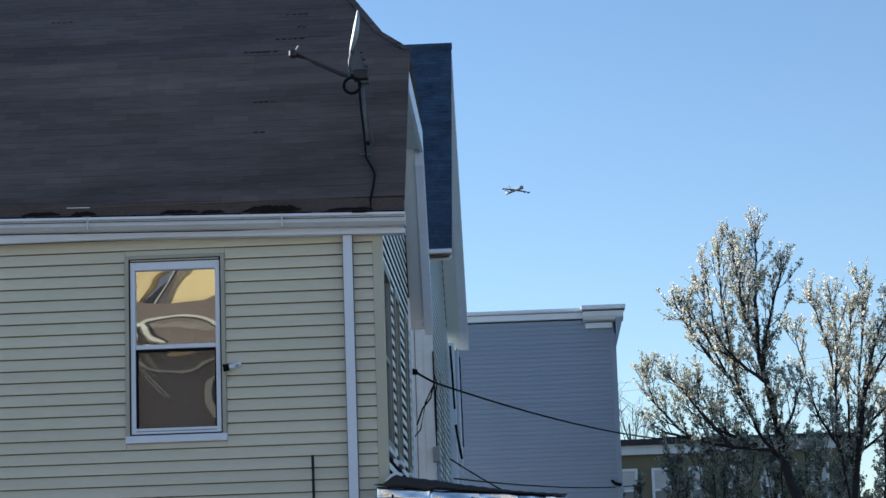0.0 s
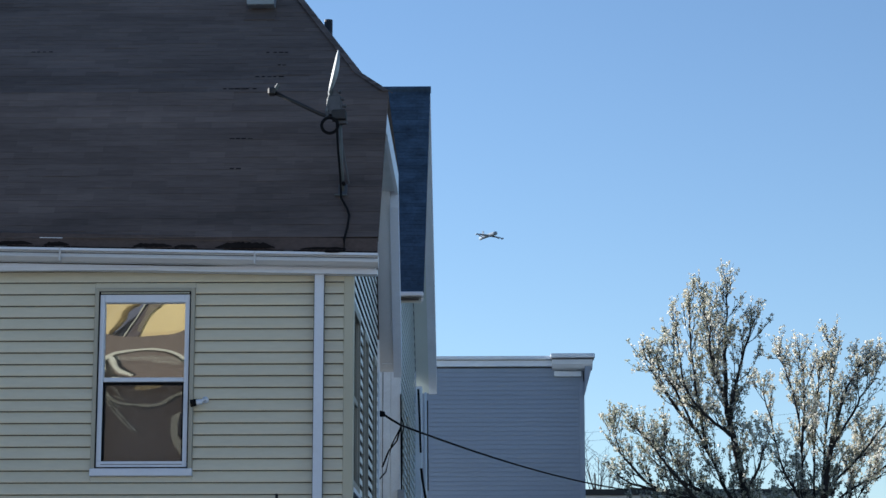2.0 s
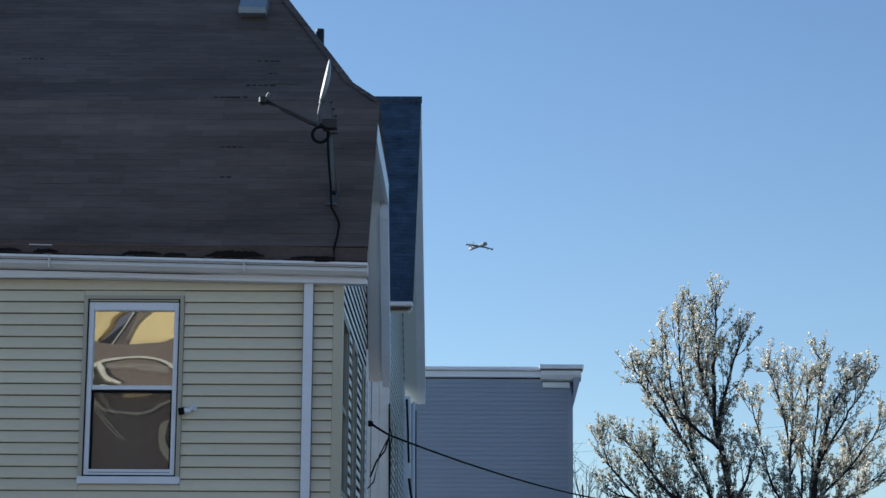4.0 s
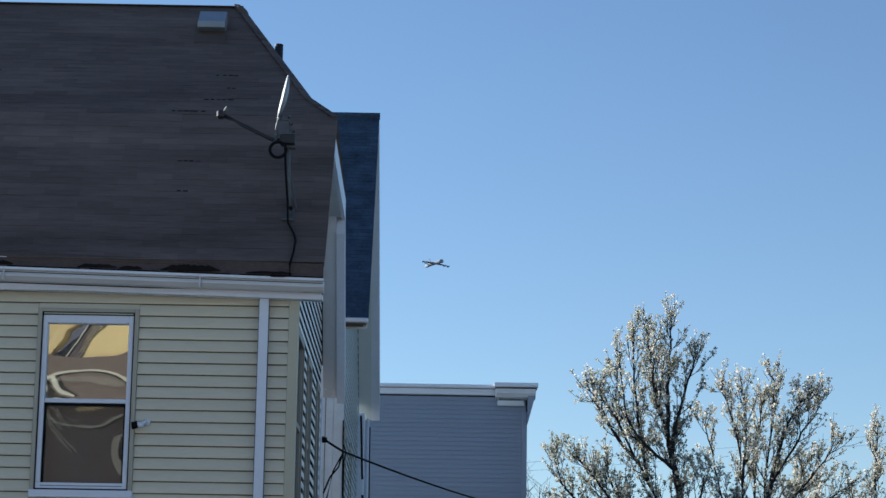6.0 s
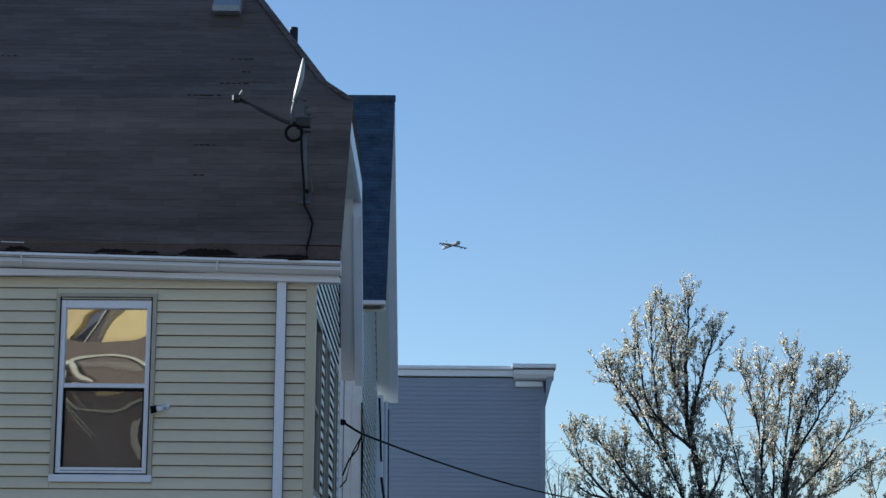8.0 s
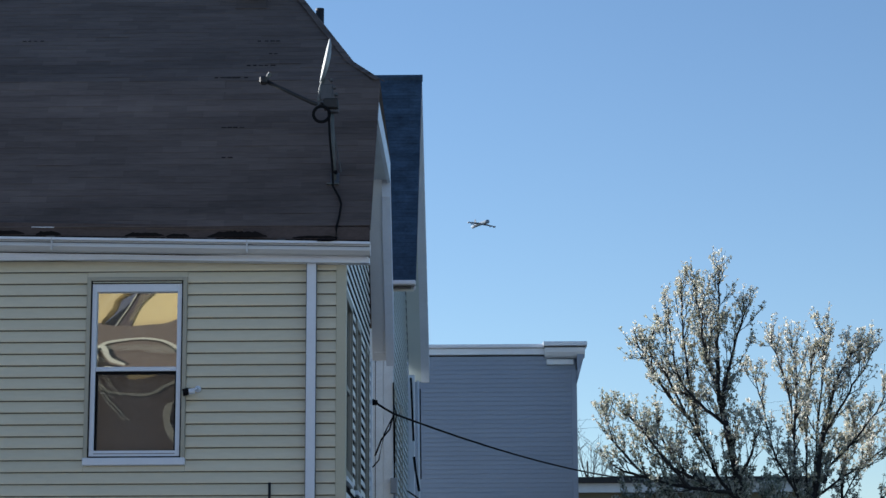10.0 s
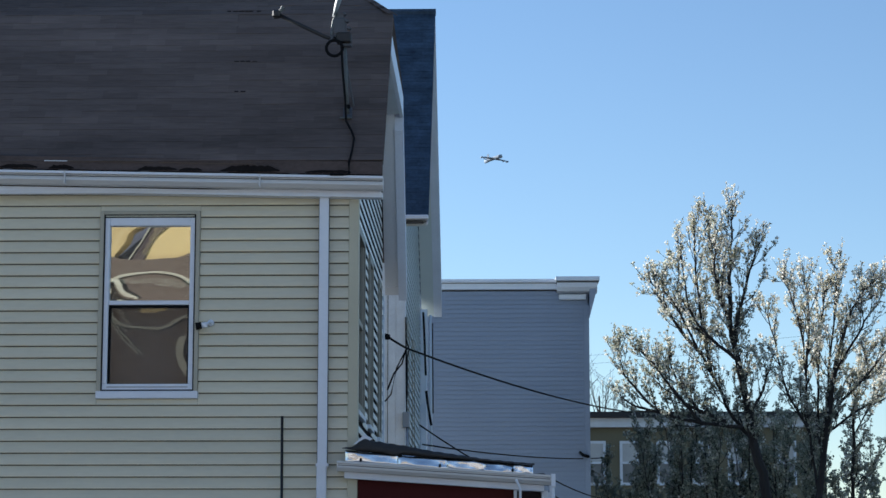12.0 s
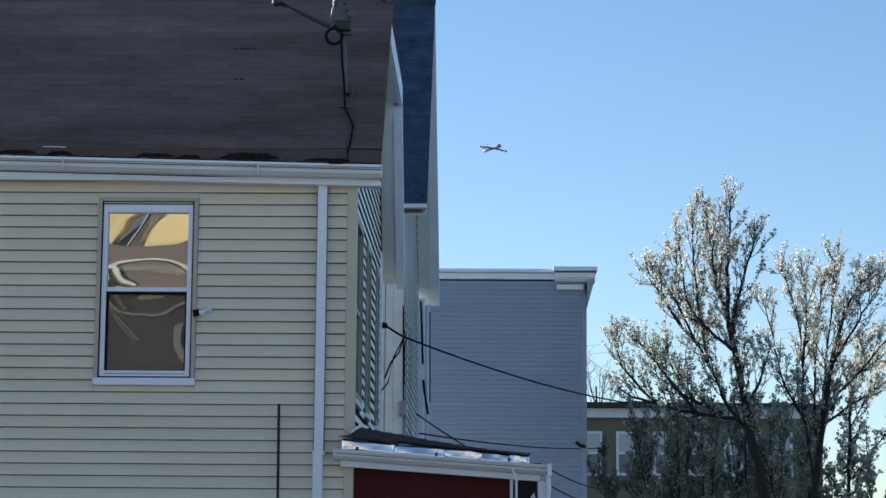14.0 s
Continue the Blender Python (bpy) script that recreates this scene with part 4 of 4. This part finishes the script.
tree("blossom_tree", "slender pear tree in cream blossom with dark trunk",
     [[(5.0, 37, 0), (4.73, 37, 2.2), (4.62, 37, 3.16), (4.42, 37, 4.02), (4.30, 37, 4.79), (4.18, 37, 5.41), (4.08, 37, 5.94), (4.07, 37, 6.82), (4.11, 37, 7.5), (4.14, 37, 8.12)],
      [(4.39, 37.2, 4.08), (4.06, 37.2, 4.53), (3.76, 37.2, 5.19), (3.41, 37.2, 5.87), (3.08, 37.2, 6.5), (2.85, 37.2, 6.65), (2.72, 37.2, 6.8)],
      [(4.16, 36.8, 5.39), (3.75, 36.8, 5.73), (3.38, 36.8, 6.21), (3.27, 36.8, 6.9), (3.23, 36.8, 7.4)],
      [(4.12, 37.3, 5.93), (3.94, 37.3, 6.67), (3.80, 37.3, 7.4), (3.74, 37.3, 7.85)],
      [(4.08, 36.8, 5.73), (4.30, 36.8, 6.6), (4.46, 36.8, 7.1), (4.56, 36.8, 7.4)],
      [(4.19, 36.7, 4.24), (3.48, 36.7, 4.33), (2.82, 36.7, 4.52), (2.31, 36.7, 5.04), (2.16, 36.7, 5.4), (2.12, 36.7, 5.55)],
      [(4.01, 37.2, 4.37), (3.30, 37.2, 4.70), (2.82, 37.2, 5.30), (2.56, 37.2, 5.6)],
      [(3.78, 37.4, 5.21), (3.62, 37.4, 6.09), (3.52, 37.4, 7.2), (3.52, 37.4, 7.85)],
      [(4.35, 36.9, 4.5), (4.58, 36.8, 4.9), (4.66, 36.8, 5.3)],
      [(3.48, 36.6, 4.33), (3.0, 36.5, 4.9), (2.72, 36.5, 5.3)],
      [(2.9, 36.8, 4.5), (2.5, 36.9, 4.6), (2.2, 36.9, 4.75)],
      [(3.6, 37.4, 4.5), (3.2, 37.5, 5.1), (3.0, 37.5, 5.7)],
      [(3.62, 37.4, 5.55), (3.2, 37.4, 6.05), (2.98, 37.4, 6.5), (2.95, 37.4, 7.0)],
      [(3.95, 37.0, 6.3), (3.8, 36.8, 6.9), (3.85, 36.8, 7.6)]], 0.80, 3.7, 11, dense=0.68, girth=0.115)
tree("blossom_tree", "many-stemmed pear tree in pale blossom",
     [[(5.4, 38, 0), (5.52, 38, 2.23), (5.66, 38, 3.21), (5.78, 38, 4.09), (5.98, 38, 5.27), (6.20, 38, 6.16), (6.46, 38, 6.65), (6.66, 38, 6.85)],
      [(5.67, 38.2, 3.21), (5.52, 38.2, 4.39), (5.50, 38.2, 5.39), (5.39, 38.2, 6.29), (5.23, 38.2, 6.8), (5.16, 38.2, 7.0)],
      [(5.46, 37.8, 4.32), (5.11, 37.8, 4.95), (4.91, 37.8, 5.9), (4.76, 37.8, 6.4)],
      [(5.82, 38.3, 4.11), (5.93, 38.3, 5.40), (6.08, 38.3, 6.60), (6.10, 38.3, 7.2)],
      [(5.43, 37.7, 5.24), (5.52, 37.7, 6.32), (5.46, 37.7, 6.85)],
      [(6.00, 38.1, 5.28), (6.48, 38.1, 6.1), (6.76, 38.1, 6.5), (6.98, 38.1, 6.9)],
      [(5.74, 38.4, 4.01), (5.75, 38.4, 5.31), (5.85, 38.4, 6.41), (5.91, 38.4, 6.8)],
      [(6.0, 38.1, 4.7), (6.5, 38.1, 5.2), (6.95, 38.1, 5.75), (7.15, 38.1, 6.1)],
      [(5.9, 38.3, 4.3), (6.5, 38.5, 4.7), (7.1, 38.5, 5.1), (7.5, 38.5, 5.4)]], 0.74, 3.6, 23, dense=0.66, leaf_share=(0.12, 0.8), girth=0.085)
tree("blossom_tree", "sparse young pear tree in pale blossom",
     [[(6.36, 39, 0), (6.38, 39, 2.25), (6.41, 39, 3.35), (6.46, 39, 4.66), (6.62, 39, 5.3), (6.75, 39, 5.8)],
      [(6.48, 39.2, 4.27), (6.87, 39.2, 4.98), (7.15, 39.2, 5.5)],
      [(6.41, 39.1, 3.3), (6.9, 39.1, 3.9), (7.2, 39.1, 4.4)]], 0.8, 2.6, 31, leaf_share=(0.2, 0.6), girth=0.05, dense=0.9)
tree("blossom_tree", "pear tree in pale blossom at the row's end",
     [[(8.1, 39.2, 0), (8.1, 39.2, 2.6), (8.05, 39.2, 4.4), (8.05, 39.2, 5.5), (8.12, 39.2, 6.5)],
      [(8.1, 39.2, 3.0), (7.8, 39.2, 4.2), (7.62, 39.2, 5.2)], [(8.1, 39.2, 3.2), (8.6, 39.2, 4.6), (8.8, 39.2, 5.8)]], 0.75, 2.6, 37, leaf_share=(0.15, 0.7), girth=0.06)
# mostly green clumps, to colour in the houses' shade on pear foliage
for k, (x, y, h) in enumerate(((2.95, 43.0, 4.3), (3.6, 41.2, 4.7), (4.2, 42.6, 4.95), (4.9, 41.4, 4.8), (5.5, 42.4, 4.8), (6.1, 41.6, 4.2), (7.2, 42.2, 3.6))):
    tree("shade_toned_tree", "young pear tree, its shade put in as dark green leaves",
         [[(x, y, 0), (x, y, 1.5), (x - 0.05, y, h)], [(x, y, 1.2), (x - 0.5, y + 0.2, 2.5), (x - 0.8, y + 0.2, h - 0.3)], [(x, y, 1.2), (x + 0.45, y - 0.2, 2.4), (x + 0.7, y - 0.2, h - 0.25)], [(x, y, 1.4), (x + 0.1, y + 0.6, 2.5), (x + 0.25, y + 0.8, h - 0.1)]],
         0.95, 1.7, 41 + k, 0.064, (0.78, 0.88), "dark trees", 0.05, 0.85)
bare = thing("bare_tree", (3.05, 60, 0), "thin bare tree behind the distant house", "tree")
rng = random.Random(8)
bm = bmesh.new()
tube([(3.05, 60, 0), (3.0, 60, 4.5), (2.95, 60, 6.8)], 0.09, 0.02, 6, bm)
for k in range(26):
    z = rng.uniform(3.0, 6.2)
    dx, dy = rng.uniform(-1, 1), rng.uniform(-1, 1)
    limb = [Vector((3.0, 60, z)), Vector((3.0 + dx * 0.4, 60 + dy * 0.3, z + 0.45)), Vector((3.0 + dx * 0.75, 60 + dy * 0.6, z + 1.0)), Vector((3.0 + dx * 0.9, 60 + dy * 0.7, z + 1.5))]
    tube(limb, 0.016, 0.005, 4, bm)
    for _ in range(6):
        q = limb[1].lerp(limb[3], rng.random())
        tube([q, q + Vector((rng.uniform(-0.2, 0.2), 0, 0.2)), q + Vector((rng.uniform(-0.35, 0.35), 0, 0.5))], 0.008, 0.003, 3, bm)
part("trunk", bm, M_BARK, bare)
bare.location, bare.scale = (4.83, 95, -0.93), (1.583, 1.583, 1.583)

# ---- airliner far off in the sky ----
AC = Vector((2.05, 3000, 595.5))
jet = thing("airplane", AC, "distant grey airliner crossing the sky", "airplane")
part("fuselage", tube([AC + Vector(p) for p in ((-11, 18, -1), (-6, 10, -0.3), (4, -6, 0.2), (9, -14, 0.2), (11, -17, -0.2))], 2.4, 2.8, 12), M_PLANE, jet, smooth=True)
part("wing", prism([AC + Vector(p) for p in ((-2, 2, -0.6), (4, -6, -0.8), (20, -2, -4.6), (18.5, 0, -4.4))], (0, 0, 0.7)), M_PLANE, jet)
part("wing", prism([AC + Vector(p) for p in ((-4, 4, -0.2), (1, -6, -0.4), (-16, 4, 3.2), (-17, 7, 3.4))], (0, 0, 0.7)), M_PLANE, jet)
part("tail_fin", prism([AC + Vector(p) for p in ((-9.5, 16, 1), (-5.5, 9, 1), (-6.5, 12, 9), (-8, 14, 9))], (0.6, 0.3, 0)), M_PLANE, jet)
part("tailplane", prism([AC + Vector(p) for p in ((-13, 10, 2), (-3, 16, 0.2), (-5, 18, 0.2), (-13.5, 12, 2))], (0, 0, 0.5)), M_PLANE, jet)
for p in ((14, -5, -4.8), (19, -3, -5.4), (-13, 1, 1.6), (-17, 4, 2.6)):
    part("engine", tube([AC + Vector(p), AC + Vector(p) + Vector((2.2, -3.4, 0))], 1.2, 1.1, 8), M_PLANE, jet, smooth=True)

# ---- clapboards of the cream house ----
COURSE = 0.1033


def lap_mesh(name, length, h, proud, along, mat, slot=0.007):
    """One lapped board: thin at its top, proud at its foot, along x (facing -y) or along y (facing +x)."""
    prof = [(0.0, h - slot), (-proud * 0.25, h - slot - 0.003), (-proud * 0.7, h * 0.5), (-proud, 0.012), (-proud, 0.0), (-proud + 0.004, 0.0), (-proud + 0.005, 0.009), (-0.001, 0.010), (0.0, 0.010)]
    if along == "x":
        bm = prism([(0, a, b) for a, b in prof], (length, 0, 0))
    else:
        bm = prism([(-a, 0, b) for a, b in prof], (0, length, 0))
    return to_mesh(name, bm, mat)


def piece(name, mesh, at, parent):
    ob = link(name, mesh, parent)
    ob.location = at
    return ob


laps = {}


def lay(a, b, z, fixed, along, proud, h, mat, parent, name="clapboard", slot=0.007):
    key = (round(b - a, 3), along, mat.name)
    if key not in laps:
        laps[key] = lap_mesh(name, b - a, h, proud, along, mat, slot)
    return piece(name, laps[key], (a, fixed, z) if along == "x" else (fixed, a, z), parent)


z = 4.913 - COURSE * 47
while z < 4.93:
    if WIN[2] - 0.10 < z < WIN[3] - 0.02:
        lay(WX, WIN[0] - 0.002, z, FY, "x", 0.024, COURSE, M_YELLOW, wall_front)
        lay(WIN[1] + 0.002, -1.25, z, FY, "x", 0.024, COURSE, M_YELLOW, wall_front)
    else:
        lay(WX, -1.25, z, FY, "x", 0.024, COURSE, M_YELLOW, wall_front)
    z += COURSE
for z0, z1, p0, p1 in ((4.913 - COURSE * 17, WIN[2] - 0.012, 0.024, 0.0165), (WIN[3] + 0.002, 4.907, 0.0165, 0.006)):
    part("clapboard", prism([(WIN[0], FY + 0.001, z0), (WIN[0], FY - p0, z0), (WIN[0], FY - p1, z1), (WIN[0], FY + 0.001, z1)], (WIN[1] - WIN[0], 0, 0)), M_YELLOW, wall_front)
# wide slots bare the black wall, drawn as shade below each board
z = 4.913 - COURSE * 27
while z < 6.6:
    y1 = min(BACK - 0.09, BACK - 0.09 - max(0, z - 5.0) * 0.52)
    y0 = max(FY + 0.075, FY + 0.075 + max(0, z - 5.0) * 0.52)
    if SWZ[0] - 0.12 < z < SWZ[1]:
        cuts = [y0] + [v for a, b in SIDE_WINS for v in (a - 0.03, b + 0.03)] + [y1]
        for a, b in zip(cuts[::2], cuts[1::2]):
            if b - a > 0.02:
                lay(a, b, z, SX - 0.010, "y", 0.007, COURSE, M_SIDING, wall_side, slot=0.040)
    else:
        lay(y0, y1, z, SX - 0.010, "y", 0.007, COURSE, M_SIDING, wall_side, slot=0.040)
    z += COURSE
# pale house and grey house
z = 1.5
while z < 8.6:
    ins = max(0, z - 6.0) * 0.92
    if 26.9 + ins < 32.7 - ins:
        lay(26.9 + ins, 32.7 - ins * 1.1, z, BX - 0.014, "y", 0.022, COURSE, M_PALE, bwall)
    z += COURSE
z = 1.5
while z < 6.95:
    lay(-3.0, 1.70, z, 40.008, "x", 0.013, 0.0836, M_GREY, gwall)
    z += 0.0836

# ---- shingles ----
rng = random.Random(77)
TAB, EXPO = 0.32, 0.078


def tab_mesh(w, mat, name="shingle"):
    g = 0.0002
    bm = bmesh.new()
    v = [bm.verts.new(p) for p in ((g, 0, 0.0), (w - g, 0, 0.0), (w - g, EXPO + 0.03, 0.0), (g, EXPO + 0.03, 0.0), (g, 0, 0.0048), (w - g, 0, 0.0048), (w - g, EXPO + 0.03, 0.002), (g, EXPO + 0.03, 0.003))]
    for f in ((0, 1, 2, 3), (4, 5, 6, 7), (0, 1, 5, 4), (1, 2, 6, 5), (2, 3, 7, 6), (3, 0, 4, 7)):
        bm.faces.new([v[i] for i in f])
    return to_mesh(name, bm, mat)


def shingle_rows(mat, parent, start, end, x_from, right, budget, rest_from):
    """Rows of tabs on a slope from start to end (y, z); right(s): the right limit at s metres up."""
    vy, vz = end[0] - start[0], end[1] - start[1]
    L = math.hypot(vy, vz)
    ang = math.atan2(vz, vy)
    n = Vector((0, -math.sin(ang), math.cos(ang)))
    full, half = tab_mesh(TAB, mat), tab_mesh(TAB / 2, mat)
    rv, rf, made = [], [], 0
    rows = int(L / EXPO)
    for i in range(rows):
        s = i * EXPO
        xr = right(s + EXPO + 0.03) - 0.005
        x = xr
        first = i % 2
        while x > rest_from:
            w = TAB / 2 if first else TAB
            first = 0
            x -= w
            lift = rng.random() < 0.02
            at = Vector((x, start[0] + vy * s / L, start[1] + vz * s / L)) + n * (0.002 + 0.003 * rng.random())
            m = Matrix.Translation(at) @ Euler((ang - (0.05 if lift else rng.uniform(0, 0.012)), 0, 0)).to_matrix().to_4x4() @ Matrix.Rotation(rng.uniform(-0.006, 0.006), 4, "Z")
            if x > x_from and made < budget:
                ob = link("shingle", half if w < TAB else full, parent)
                ob.matrix_basis = m
                made += 1
            else:
                k = len(rv)
                rv += [m @ v.co for v in (half if w < TAB else full).vertices]
                rf += [[k + j for j in p.vertices] for p in full.polygons]
    if rv:
        me = bpy.data.meshes.new("shingles")
        me.from_pydata(rv, [], rf)
        me.materials.append(mat)
        tagged(link("shingles", me, parent), kind="stuff")


def hip_right(s):
    y = BRK[0] + s * math.cos(math.atan2(RIDGE[1] - BRK[1], RIDGE[0] - BRK[0]))
    a, b = (HIP[0], HIP[1]) if y < HIP[1][1] else (HIP[1], HIP[2])
    return a[0] + (b[0] - a[0]) * (y - a[1]) / (b[1] - a[1]) - 0.01


shingle_rows(M_BROWN, roof, (18.555, 5.262), BRK, -4.8, lambda s: RX + 0.006 + (TX - RX) * s / 1.9, 220, -9.4)
shingle_rows(M_BROWN, roof_up, BRK, RIDGE, -4.8, hip_right, 80, -9.4)
shingle_rows(M_BLUE, broof, B_E, B_R, -1.8, lambda s: BRX + 0.008, 200, -1.9)
# caps along the hip and the ridge
cap = to_mesh("cap_shingle", prism([(-0.06, 0, -0.012), (0, 0, 0.006), (0.06, 0, -0.012), (0.06, 0, -0.006), (0, 0, 0.012), (-0.06, 0, -0.006)], (0, 0.17, 0)), M_BROWN)


def facing(a, b, c):
    n = (Vector(b) - Vector(a)).cross(Vector(c) - Vector(a)).normalized()
    return n if n.z > 0 else -n


front_n = facing((LX, *BRK), HIP[0], HIP[2])
for line, other in ((HIP[:2], facing(HIP[0], HIP2[0], HIP[1])), (HIP[1:], facing(HIP[1], HIP2[1], HIP[2])), ([(-4.9, *RIDGE), HIP[2]], facing((LX, *BRK2), HIP2[0], HIP2[2]))):
    a, b = Vector(line[0]), Vector(line[1])
    d = (b - a).normalized()
    up = (front_n + other)
    up = (up - d * up.dot(d)).normalized()
    n = int((b - a).length / 0.14)
    for k in range(n + 1):
        m = Matrix((d.cross(up), d, up)).transposed().to_4x4()
        m.translation = a + (b - a) * k / (n + 1) + up * 0.004
        ob = link("cap_shingle", cap, roof_up)
        ob.matrix_basis = m
